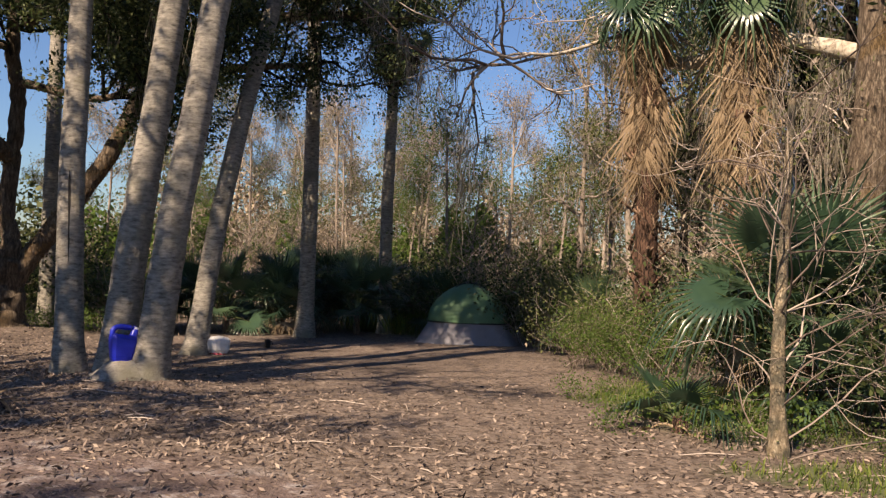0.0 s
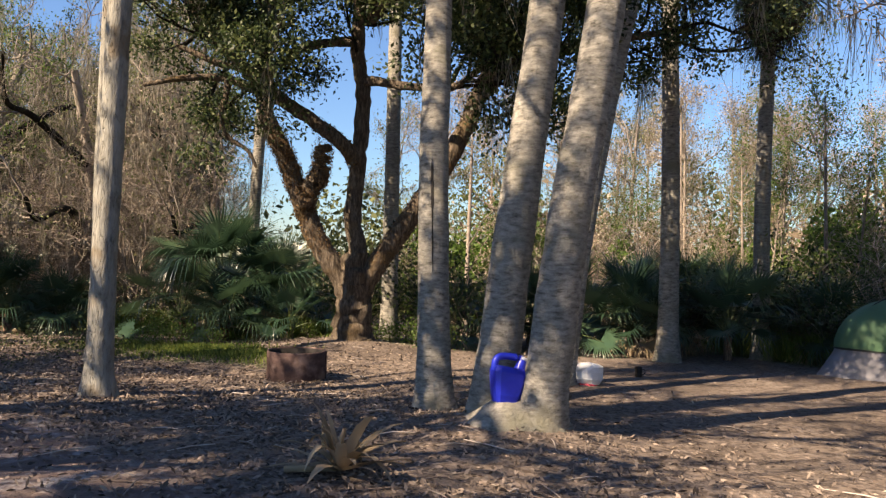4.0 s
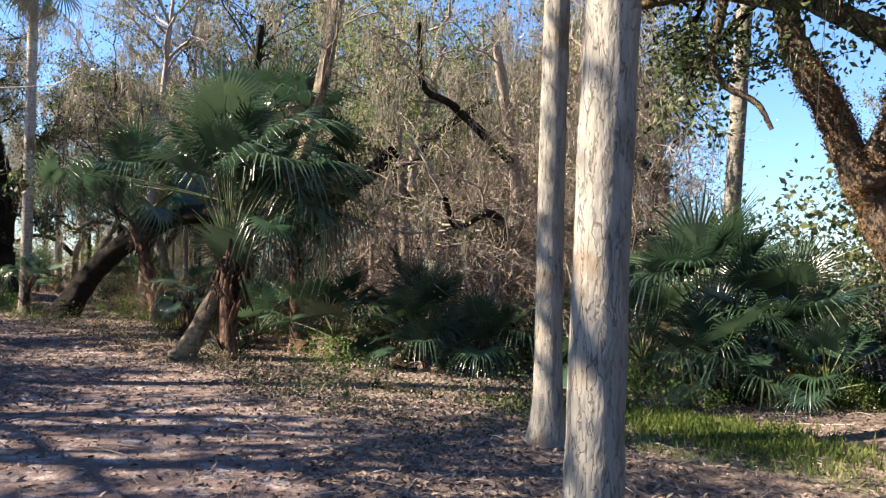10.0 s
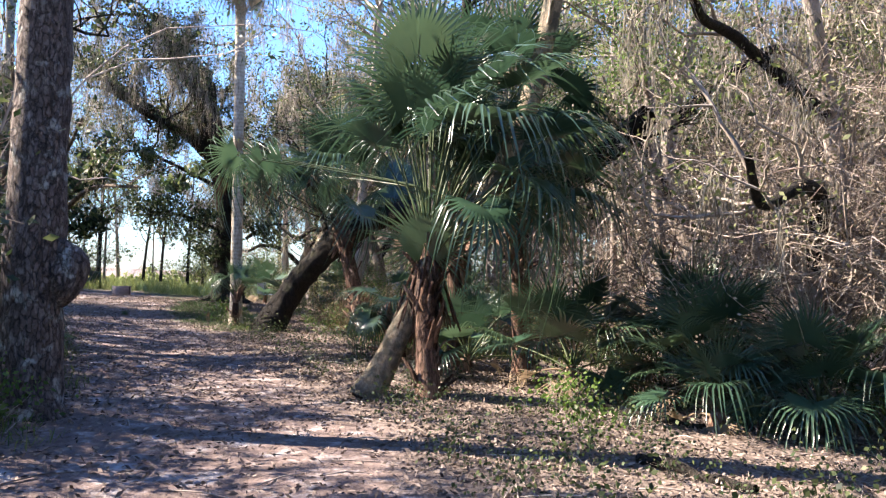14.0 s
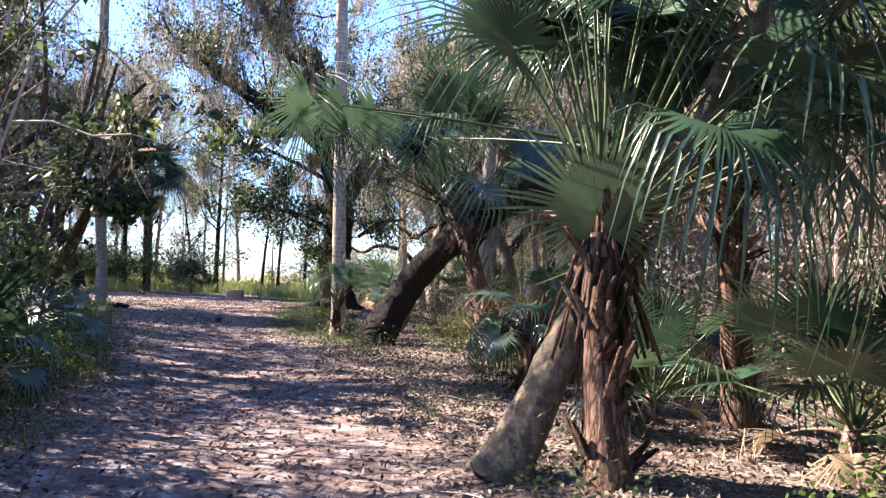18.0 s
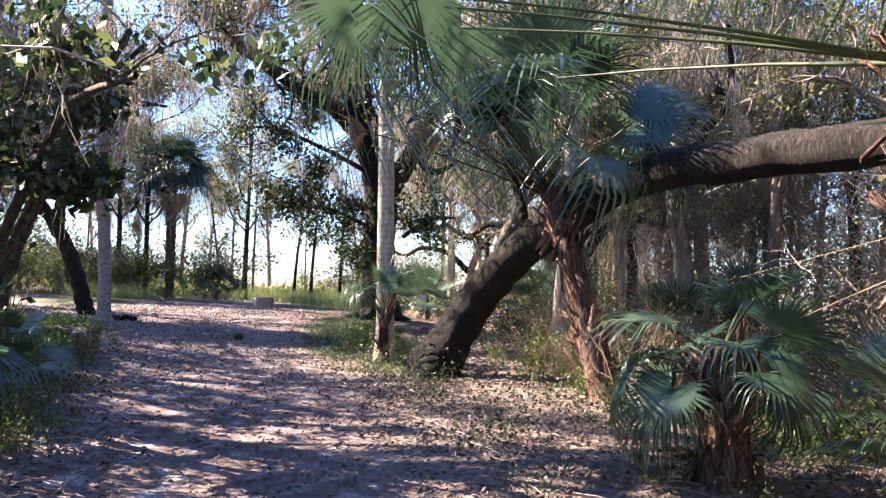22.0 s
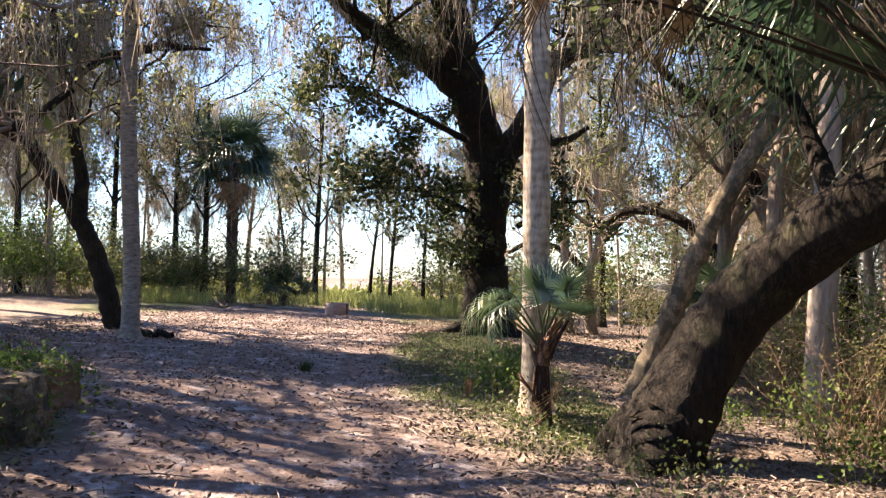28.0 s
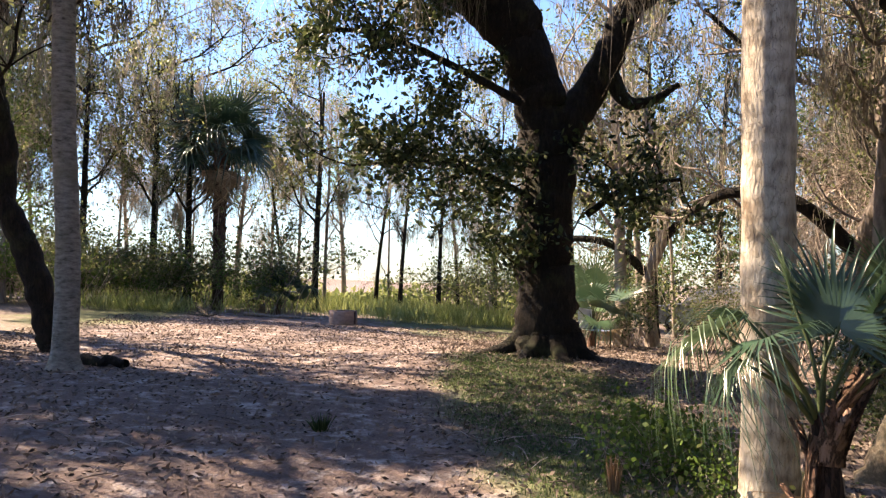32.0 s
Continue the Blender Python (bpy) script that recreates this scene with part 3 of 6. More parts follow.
def sabal_palm(pts, r0, r1, bark, label, seed, fronds=22, reach=1.2, size=1.0, dead=6, boots=0, boots_from=0.5, low=-0.7, high=1.35, black=False, flare=0.5, group="", blades=None, turn=0.0, dead_el=(-1.35, -0.95), shy=0.0, skirt=0, upright=False):
    rng = np.random.default_rng(seed)
    x, y = pts[0][:2]
    root = empty("sabal_palm", x, y, label, "palm tree", group)
    pts = [(x, y, g(x, y) - 0.06), *pts[1:]]
    tr, p = trunk_part(root, pts, r0, r1, bark, flare=flare, seed=seed)
    top = p[-1]
    for k in range(boots):
        s = boots_from + (1 - boots_from) * k / max(1, boots)
        i = s * (len(p) - 1)
        a, b = p[int(i)], p[min(int(i) + 1, len(p) - 1)]
        c = a + (b - a) * (i - int(i))
        az = k * 2.4 + rng.normal(0, 0.2)
        rr = (r0 + (r1 - r0) * s) * 0.85
        o = np.array([np.cos(az), np.sin(az), 0])
        sc = rng.uniform(0.7, 1.2)
        part("leaf_base", BOOTS[k % 3], root, "", Matrix.Translation(c + o * rr) @ Matrix.Rotation(az + rng.normal(0, 0.25), 4, "Z") @ Matrix.Rotation(rng.normal(0.1, 0.28) + (2.5 if rng.uniform() < 0.3 else 0.0), 4, "Y") @ Matrix.Rotation(rng.normal(0, 0.2), 4, "X") @ Matrix.Diagonal((sc, sc, sc * rng.uniform(0.8, 1.3), 1)))
    live = blades or BLADES_FAR
    for k in range(fronds):
        az = turn + k * 2.399 + rng.normal(0, 0.15)
        s = k / max(1, fronds - 1)
        el = high + (low - high) * s ** 0.9 + rng.normal(0, 0.08)
        if upright and np.sin(az) < -0.35 and s > 0.4:
            continue
        if upright and np.cos(az) < -0.3:
            el = max(el, 1.1)
        if shy and np.sin(az) < -0.2 and el < 0.9:
            el = 0.9 + 0.2 * rng.uniform()
        w = (np.cos(az) * np.cos(el), np.sin(az) * np.cos(el), np.sin(el))
        frond(root, top + np.array([0, 0, 0.1 - 0.3 * s]), w, reach * rng.uniform(0.8, 1.15) * (0.72 + 0.45 * max(0.0, math.sin(el))) * (1 + shy * min(0.0, w[1])), size * rng.uniform(0.85, 1.1), live[min(len(live) - 1, int(s * len(live) + rng.uniform(-0.4, 0.4)))] if s > 0.15 else live[0], False, rng, (0.06 + 0.30 * s) if blades is None else 0.25 + 0.55 * s, rng.normal(0, 0.5))
    for k in range(dead):
        az = turn + k * 2.399 + 1.0
        el = rng.uniform(*dead_el)
        w = (np.cos(az) * np.cos(el), np.sin(az) * np.cos(el), np.sin(el))
        pool = BLADES_BLACK if black else (BLADES_SKIRT if skirt else BLADES_DEAD)
        frond(root, top - np.array([0, 0, 0.25]), w, reach * (rng.uniform(0.4, 0.7) if dead_el[0] < 0 else rng.uniform(0.7, 1.0)), size * rng.uniform(0.8, 1.0), pool[k % len(pool)], True, rng, 0.3 if dead_el[0] < 0 else 0.9)
    for k in range(skirt):
        i = int((0.62 + 0.37 * k / skirt) * (len(p) - 1))
        az, el = k * 2.399, rng.uniform(-1.5, -1.25)
        w = (np.cos(az) * np.cos(el), np.sin(az) * np.cos(el), np.sin(el))
        frond(root, p[i] + np.array([np.cos(az), np.sin(az), 0]) * 0.12, w, reach * rng.uniform(0.25, 0.5), size * rng.uniform(0.9, 1.3), BLADES_SKIRT[k % 3], True, rng, 0.6)
    return root


def palmetto(x, y, seed, fronds=16, reach=0.8, size=0.62, z0=0.15, low=0.15, label="dark green saw palmetto clump on leaf litter", dead=2, group="saw palmettos"):
    rng = np.random.default_rng(seed)
    root = empty("saw_palmetto", x, y, label, "palmetto", group)
    stem = Shape().tube(spline([(0, 0, -0.05), (0.04, 0.02, z0 * 0.5), (0.05, 0.05, z0 + 0.1)], 6), [0.10, 0.09, 0.09, 0.085, 0.08, 0.05], 8, 0.12, rng)
    part("stem", stem.mesh("stem", BOOT, True), root)
    for k in range(fronds):
        az = k * 2.399 + rng.normal(0, 0.2)
        s = k / max(1, fronds - 1)
        el = 1.35 + (low - 1.35) * s + rng.normal(0, 0.1)
        w = (np.cos(az) * np.cos(el), np.sin(az) * np.cos(el), np.sin(el))
        frond(root, (0.05, 0.05, z0), w, reach * rng.uniform(0.7, 1.2), size * rng.uniform(0.8, 1.15), BLADES_STIFF[k % 3] if s < 0.6 else BLADES[k % 3], False, rng, 0.1 + 0.3 * s)
    for k in range(dead):
        az = rng.uniform(0, 6.28)
        frond(root, (0, 0, z0), (np.cos(az), np.sin(az), -0.15), reach * 0.5, size * 0.9, BLADES_DEAD[k % 3], True, rng, 0.3)
    return root


# Palms of the camp site
PALM_LABEL = "tall grey-trunked sabal palm in leaf litter"
sabal_palm([(-5.08, 10.42), (-5.30, 10.76, 2.37), (-5.45, 11.15, 4.6), (-5.7, 11.7, 9.5)], 0.185, 0.15, BARK_PALM, "grey palm trunk with a long dark vertical scar", 1, 30, 1.3, 1.1, 5)
sabal_palm([(-4.28, 9.98), (-4.1, 10.15, 1.9), (-3.92, 10.38, 3.9), (-3.5, 10.9, 9.0)], 0.225, 0.17, BARK_PALM, "stout grey palm of a forked pair above a blue jug", 2, 30, 1.3, 1.1, 5, flare=0.25)
sabal_palm([(-3.66, 9.60), (-3.45, 9.72, 1.9), (-3.21, 9.87, 3.7), (-2.6, 10.3, 9.2)], 0.215, 0.17, BARK_PALM, "leaning grey palm grown from a shared swollen base", 3, 30, 1.3, 1.1, 5, flare=0.25)
sabal_palm([(-4.43, 13.7), (-4.22, 14.3, 2.2), (-3.87, 15.2, 5.2), (-3.2, 16.6, 9.5)], 0.19, 0.15, BARK_PALM, "slender leaning grey palm with yellowish lit bark", 4, 30, 1.3, 1.1, 5)
sabal_palm([(-3.40, 19.0), (-3.45, 19.5, 3.0), (-3.63, 20.35, 7.3), (-3.7, 20.8, 9.8)], 0.21, 0.165, BARK_PALM, "straight grey sabal palm before a palmetto hedge", 5, 30, 1.3, 1.1, 6)
sabal_palm([(-1.57, 21.3), (-1.6, 21.3, 3.0), (-1.5, 21.4, 7.9)], 0.19, 0.15, BARK_PALM, "sabal palm with a skirt of near-black hanging fronds", 6, 12, 1.0, 0.95, 26, black=True, dead_el=(-1.3, -0.35))
sabal_palm([(-13.4, 18.4), (-13.35, 18.4, 2.2), (-13.1, 18.6, 9.0)], 0.16, 0.13, BARK_PALM, "thin pale palm trunk behind palmettos", 7, 14, 1.0, 0.85, 4)
sabal_palm([(-9.1, 17.5), (-9.3, 17.9, 2.2), (-9.85, 19.0, 7.2), (-10.0, 19.4, 10)], 0.19, 0.14, BARK_PALM, "thin brown-flecked palm behind the oak", 8, 14, 1.0, 0.85, 4)
# bare grey trunks by the track
sabal_palm([(-8.64, 9.12), (-8.62, 9.14, 1.6), (-8.58, 9.18, 3.5), (-8.45, 9.24, 9.5)], 0.145, 0.125, BARK_CRACK, "straight trunk of cracked grey bark beside the track", 9, 16, 1.0, 0.85, 4, flare=0.7)
sabal_palm([(-11.28, 11.63), (-11.28, 11.63, 3.0), (-11.2, 11.7, 9.0)], 0.135, 0.12, BARK_CRACK, "straight slim trunk with a flared foot lit by sun", 10, 16, 1.0, 0.85, 4, flare=0.9)

# Palm grove by the track
grove = sabal_palm([(-18.35, 11.45), (-18.5, 11.45, 0.7), (-18.7, 11.55, 1.5)], 0.12, 0.12, BOOT, "young sabal palm with brown leaf bases and broad fans", 11, 40, 2.0, 0.98, 0, boots=44, boots_from=0.0, low=0.3, high=1.5, shy=0.62, blades=BLADES, upright=True)
neck = sabal_palm([(-26.15, 12.98), (-26.35, 12.74, 0.65), (-26.6, 12.52, 1.75), (-26.75, 12.37, 2.35)], 0.18, 0.14, BOOT, "leaning sabal palm with reddish leaf bases against a fallen trunk", 12, 26, 1.5, 1.0, 0, boots=66, boots_from=0.02, low=0.3, high=1.4, dead_el=(0.15, 0.5), black=True, blades=BLADES, shy=0.3)
third = sabal_palm([(-21.3, 13.1), (-21.2, 13.0, 1.3), (-21.0, 12.8, 2.55)], 0.16, 0.15, BOOT, "sabal palm with glossy drooping fans in the grove", 13, 14, 1.3, 1.0, 0, boots=40, low=1.05, high=1.5, blades=BLADES)
sabal_palm([(-20.5, 13.9), (-20.4, 13.7, 1.8), (-20.2, 13.45, 3.6)], 0.15, 0.15, BOOT, "taller sabal palm with a brown shaggy head in the grove", 22, 20, 1.1, 1.0, 5, boots=50, boots_from=0.3, low=-0.5, high=1.3, blades=BLADES)
lowp = sabal_palm([(-22.45, 12.35), (-22.45, 12.35, 0.15), (-22.5, 12.35, 0.5)], 0.16, 0.14, BOOT, "low palm with a boot-covered stem and dark drooping fans", 23, 13, 0.6, 0.55, 2, boots=26, boots_from=0.0, low=0.05, high=0.8, blades=BLADES)
small = sabal_palm([(-30.08, 10.54), (-30.15, 10.54, 0.3), (-30.2, 10.54, 0.6)], 0.065, 0.05, BOOT, "small palm with drooping fans at the track edge", 14, 0, 0.40, 0.36, 2, boots=9, boots_from=0.0, low=0.3, high=1.1)
sabal_palm([(-30.85, 10.62), (-30.82, 10.6, 1.5), (-30.72, 10.56, 4.5), (-30.6, 10.5, 9.5)], 0.165, 0.13, BARK_PALE, "pale sunlit palm trunk with flaking bark", 15, 16, 1.1, 0.9, 5)
sabal_palm([(-36.6, 4.4), (-36.7, 4.35, 1.6), (-36.7, 4.2, 5.0), (-36.8, 4.2, 13.5)], 0.16, 0.13, BARK_PALM, "straight grey trunk with a flared base on the clearing", 16, 16, 1.1, 0.9, 5, flare=0.8)
sabal_palm([(-53.2, 3.0), (-53.2, 3.0, 2.0), (-53.1, 3.0, 5.7)], 0.17, 0.24, BOOT, "shore palm with a shaggy reddish trunk and a yellow-green head", 17, 34, 1.3, 1.35, 10, boots=70, boots_from=0.3, low=-0.1, high=1.1)
rng = np.random.default_rng(640)


def special(root, start, hub, size, blade, dead, bow, roll=0.0):
    """A leaf whose blade springs at a known place."""
    o = Vector(root.location)
    d = Vector(hub) - Vector(start)
    return frond(root, Vector(start) - o, d, d.length, size, blade, dead, rng, bow, roll)


for hub, size, k, bow in (((-17.2, 12.4, 2.8), 0.9, 1, 0.2), ((-17.6, 12.9, 2.2), 0.9, 2, 0.35), ((-18.0, 13.0, 3.0), 0.9, 3, 0.3)):
    special(grove, (-18.7, 11.55, 1.5), hub, size, BLADES[k], False, bow)
special(grove, (-18.7, 11.55, 1.3), (-18.5, 11.42, 1.58), 0.8, FAN_FLAT, False, -0.6)
special(lowp, (-22.5, 12.35, 0.5), (-22.7, 11.7, 0.45), 0.6, BLADES[3], False, 1.2)
hang = np.random.default_rng(71)
for k in range(26):
    az, z = k * 2.4, hang.uniform(1.1, 1.6)
    start = (-18.66 + 0.1 * math.cos(az), 11.52 + 0.1 * math.sin(az), z)
    part("leaf_base", BOOTS[k % 3], grove, "", Matrix.Translation(Vector(start) - Vector(grove.location)) @ Matrix.Rotation(az, 4, "Z") @ Matrix.Rotation(hang.uniform(2.6, 3.0), 4, "Y") @ Matrix.Diagonal((0.8, 0.6, hang.uniform(1.8, 3.2), 1)))
for hub, size, k, bow, roll in (((-21.75, 9.9, 2.95), 0.95, 1, 1.5, 0.5), ((-22.9, 10.4, 3.15), 1.0, 2, 1.2, 0.4), ((-23.6, 11.4, 3.0), 0.95, 2, 1.5, -0.6), ((-22.35, 9.6, 3.1), 1.0, 0, 1.1, 0.6)):
    special(third, (-21.0, 12.8, 2.5), hub, size, BLADES_HANG[k], False, bow, roll)
for hub, size, k, bow in (((-30.38, 10.08, 1.0), 0.5, 2, 0.9), ((-30.05, 10.18, 0.98), 0.46, 1, 0.8), ((-30.15, 10.1, 0.86), 0.42, 0, 1.2), ((-30.5, 10.3, 1.05), 0.42, 0, 0.6)):
    special(small, (-30.2, 10.54, 0.5), hub, size, BLADES_HANG[k], False, bow, 0.3)
for hub, size, k, bow, roll in (((-30.18, 10.62, 1.02), 0.5, 2, -0.1, 1.0), ((-30.12, 10.80, 1.10), 0.46, 0, 0.2, -0.5), ((-30.42, 10.72, 1.12), 0.46, 1, 0.1, 0.5), ((-29.85, 10.75, 0.92), 0.4, 0, 0.4, -0.3), ((-30.3, 10.45, 1.15), 0.45, 1, 0.1, 0.2)):
    special(small, (-30.2, 10.54, 0.5), hub, size, BLADES_STIFF[k], False, bow, roll)
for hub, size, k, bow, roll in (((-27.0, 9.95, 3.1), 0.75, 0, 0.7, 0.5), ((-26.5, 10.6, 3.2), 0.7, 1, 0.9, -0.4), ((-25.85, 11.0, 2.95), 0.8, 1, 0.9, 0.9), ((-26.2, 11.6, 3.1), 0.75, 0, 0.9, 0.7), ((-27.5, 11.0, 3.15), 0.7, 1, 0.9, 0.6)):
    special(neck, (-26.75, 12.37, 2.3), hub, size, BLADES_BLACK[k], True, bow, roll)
# right-hand thicket palms
sabal_palm([(3.9, 14.6), (3.9, 14.6, 3.0), (3.8, 14.7, 6.9)], 0.19, 0.24, BOOT, "old palm with a thick tan skirt of dead fronds", 18, 16, 1.0, 1.0, 30, boots=110, boots_from=0.2, skirt=60)
sabal_palm([(5.2, 13.2), (5.2, 13.2, 3.0), (5.2, 13.3, 6.6)], 0.19, 0.22, BOOT, "old palm with hanging tan fronds behind brush", 19, 16, 1.0, 1.0, 30, boots=90, boots_from=0.2, skirt=60)

seed = 200
for x, y, n, reach, size, z0 in ((-12.6, 16.2, 28, 1.15, 0.8, 1.1), (-11.6, 16.8, 22, 1.1, 0.75, 0.7), (-12.0, 15.6, 16, 0.9, 0.7, 0.3), (-13.4, 15.9, 16, 1.0, 0.7, 0.4), (-10.7, 16.0, 16, 0.7, 0.55, 0.2), (-13.8, 17.4, 18, 0.9, 0.7, 0.3),
                                 (-5.6, 19.6, 20, 1.2, 0.85, 0.4), (-4.5, 21.0, 22, 1.2, 0.85, 0.5), (-2.6, 23.2, 24, 1.3, 0.9, 0.6), (-6.8, 20.5, 18, 1.1, 0.8, 0.3), (-0.6, 24.0, 18, 1.1, 0.85, 0.4), (-2.3, 20.4, 20, 1.0, 0.8, 0.5), (-0.4, 21.4, 18, 1.0, 0.8, 0.4), (-4.2, 19.9, 18, 0.9, 0.75, 0.4), (-3.6, 24.2, 22, 1.3, 0.9, 0.9),
                                 (-7.6, 18.4, 16, 0.9, 0.7, 0.2), (-17.0, 14.5, 18, 0.95, 0.66, 0.3), (-15.8, 14.9, 14, 0.8, 0.6, 0.2), (-17.9, 14.9, 18, 1.0, 0.7, 0.5), (-20.6, 12.9, 12, 0.8, 0.6, 0.2),  (-18.7, 13.6, 14, 0.9, 0.7, 0.3), (-16.2, 13.9, 9, 0.6, 0.5, 0.1),
                                 (-23.3, 14.4, 9, 0.6, 0.5, 0.2), (-27.3, 15.4, 14, 1.0, 0.7, 0.5), (-29.0, 15.2, 14, 0.9, 0.7, 0.4), (-22.4, 6.5, 9, 0.45, 0.42, 0.08), (-19.9, 6.3, 8, 0.4, 0.4, 0.05), (-26.2, 6.0, 9, 0.45, 0.42, 0.08), (-21.6, 6.2, 14, 0.8, 0.55, 0.1), (-24.3, 5.9, 14, 0.8, 0.55, 0.1),
                                 (4.0, 8.3, 10, 0.7, 0.62, 0.1), (4.6, 9.6, 18, 1.3, 0.95, 0.9), (5.8, 10.8, 16, 1.2, 0.9, 0.6), (2.4, 7.7, 7, 0.45, 0.5, 0.05), (3.2, 16.6, 14, 0.9, 0.7, 0.4), (-44, 13.4, 16, 1.1, 0.8, 0.4), (-35.3, 14.8, 14, 1.0, 0.75, 0.6),
                                 (-55, -1, 14, 1.1, 0.8, 0.4), (-52, 5.2, 16, 0.9, 0.7, 0.3), (-14.2, 3.4, 12, 0.7, 0.5, 0.1)):
    seed += 1
    palmetto(x, y, seed, n, reach, size, z0)


# ---------- broad-leaved trees ----------
def limb(root, pts, r0, r1, mat, seed, name="limb", sides=12, label="", n=None, flare=0.0):
    rng = np.random.default_rng(seed)
    base = np.array(root.location)
    n = n or 9 * len(pts) + 4
    p = spline(np.asarray(pts, float) - base, n)
    p[1:-1] += rng.standard_normal((n - 2, 3)) * r1 * 0.08
    run = np.concatenate([[0], np.cumsum(np.linalg.norm(np.diff(p, axis=0), axis=1))])
    r = np.linspace(r0, r1, n) * (1 + 0.018 * rng.standard_normal(n)) * (1 + flare * np.exp(-run / 0.45))
    part(name, Shape().tube(p, r, sides + 6, 0.05, rng).mesh(name, mat, True), root, label)
    return p


def foliage(root, rng, paths, shoots, length, r, leaf_n, leaf_size, leaf_mat, bark, moss_n=0, moss_len=0.9, depth=2, lift=0.1, start=0.4, spread=0.22, wide=0.5, kids=4, clumps=0):
    """Twigs, crown leaves and hanging moss on given limbs."""
    wood, tips = Shape(), []
    for p in paths:
        for _ in range(shoots):
            i = int(rng.uniform(start, 1) * (len(p) - 1))
            d = unit(p[min(i + 1, len(p) - 1)] - p[max(i - 1, 0)])
            branching(rng, wood, p[i], d + rng.standard_normal(3) * np.array([0.9, 0.9, 0.5]), length * rng.uniform(0.7, 1.3), r, depth, tips, 0.4, lift, kids)
    if wood.n:
        part("twig_growth", wood.mesh("twig_growth", bark), root)
    if leaf_n:
        if clumps:
            pts = np.concatenate(tips)
            tips_in = [pts[rng.choice(len(pts), min(clumps, len(pts)), replace=False)]]
        else:
            tips_in = tips
        part("crown", Shape().leaves(around(rng, tips_in, leaf_n, np.array([spread, spread, spread * 0.6])), leaf_size, rng, wide).mesh("crown", leaf_mat), root)
    if moss_n:
        k = 26
        c = around(rng, tips, max(1, moss_n // 28), 0.05)
        off = rng.standard_normal((len(c) * k, 3)) * np.array([0.09, 0.09, 0.10])
        L = np.repeat(rng.uniform(0.15, 1.0, len(c)) ** 1.5, k) * moss_len * 1.3 * np.exp(-(np.hypot(off[:, 0], off[:, 1]) / 0.11) ** 2) + 0.08
        c = np.repeat(c, k, 0) + off
        part("hanging_moss", Shape().strands(c, L, 0.0065, rng, 2, 0.3).mesh("hanging_moss", MOSS), root, "grey hanging tree moss")
    return tips


# Live oak of the camp
oak = empty("live_oak", -8.95, 15.6, "spreading live oak with brown resurrection fern on its limbs", "tree")
ob_, oz = np.array(oak.location), g(-8.95, 15.6)
rng = np.random.default_rng(5)
t0 = limb(oak, [(-8.93, 15.6, oz - 0.15), (-8.93, 15.6, 0.15), (-8.95, 15.6, 0.6), (-8.98, 15.62, 1.0), (-9.0, 15.64, 1.3)], 0.36, 0.27, BARK_OAK, 1, "trunk", 22, n=36, flare=0.22)
L1 = limb(oak, [(-8.97, 15.56, oz), (-9.08, 15.58, 0.75), (-9.61, 15.34, 1.67), (-9.95, 15.14, 2.59), (-10.19, 15.0, 3.3), (-10.52, 14.81, 4.11), (-10.64, 14.75, 5.24), (-10.62, 14.76, 6.1), (-11.0, 14.6, 8.0)], 0.235, 0.11, BARK_OAK, 2, n=80)[16:]
L2 = limb(oak, [(-8.92, 15.58, oz), (-8.9, 15.6, 0.7), (-8.88, 15.61, 1.49), (-8.99, 15.56, 2.2), (-8.92, 15.59, 3.24), (-8.87, 15.62, 4.59), (-8.99, 15.55, 5.73), (-8.9, 15.8, 8.5)], 0.20, 0.12, BARK_OAK, 3, n=70)[20:]
L3 = limb(oak, [(-8.9, 15.66, oz), (-8.88, 15.68, 0.6), (-8.65, 15.76, 1.12), (-8.28, 15.9, 1.71), (-7.63, 16.15, 2.77), (-7.09, 16.36, 3.81), (-6.77, 16.48, 4.64), (-6.37, 16.63, 5.58), (-5.7, 16.7, 6.2), (-4.1, 17.2, 6.8), (-2.6, 17.8, 7.1), (-0.6, 18.4, 7.3)], 0.235, 0.10, BARK_OAK, 4, n=100)[20:]
L4 = limb(oak, [(-9.85, 15.2, 2.25), (-9.68, 15.08, 2.62), (-9.52, 15.19, 3.0), (-9.49, 15.21, 3.5)], 0.20, 0.17, BARK_OAK, 5, label="broken limb stub with brown fern")
L5 = limb(oak, [(-8.95, 15.5, 3.2), (-9.08, 15.32, 3.52), (-9.7, 14.93, 4.04), (-10.34, 14.52, 4.54), (-10.9, 14.17, 5.15), (-11.41, 13.84, 5.86), (-12.0, 13.4, 7.0)], 0.15, 0.09, BARK_OAK, 6)
L6 = limb(oak, [(-10.58, 14.82, 4.5), (-11.36, 14.64, 4.8), (-12.01, 14.17, 4.74), (-12.7, 13.9, 4.6)], 0.10, 0.04, BARK_OAK, 7)
L7 = limb(oak, [(-11.3, 14.64, 4.78), (-11.35, 14.64, 4.44), (-11.42, 14.59, 4.01), (-11.29, 14.69, 3.66), (-10.99, 14.9, 3.42), (-10.85, 15.0, 3.1)], 0.07, 0.03, BARK_OAK, 8, sides=8)
L8 = limb(oak, [(-8.75, 15.5, 4.8), (-7.8, 15.4, 4.6), (-6.9, 15.3, 4.5), (-6.2, 15.2, 4.9)], 0.09, 0.05, BARK_OAK, 9, sides=8)
L9 = limb(oak, [(-6.91, 16.42, 4.4), (-6.26, 16.67, 5.17), (-5.51, 16.96, 5.49), (-4.48, 17.35, 5.71), (-3.0, 17.6, 5.9)], 0.15, 0.06, BARK_OAK, 10)
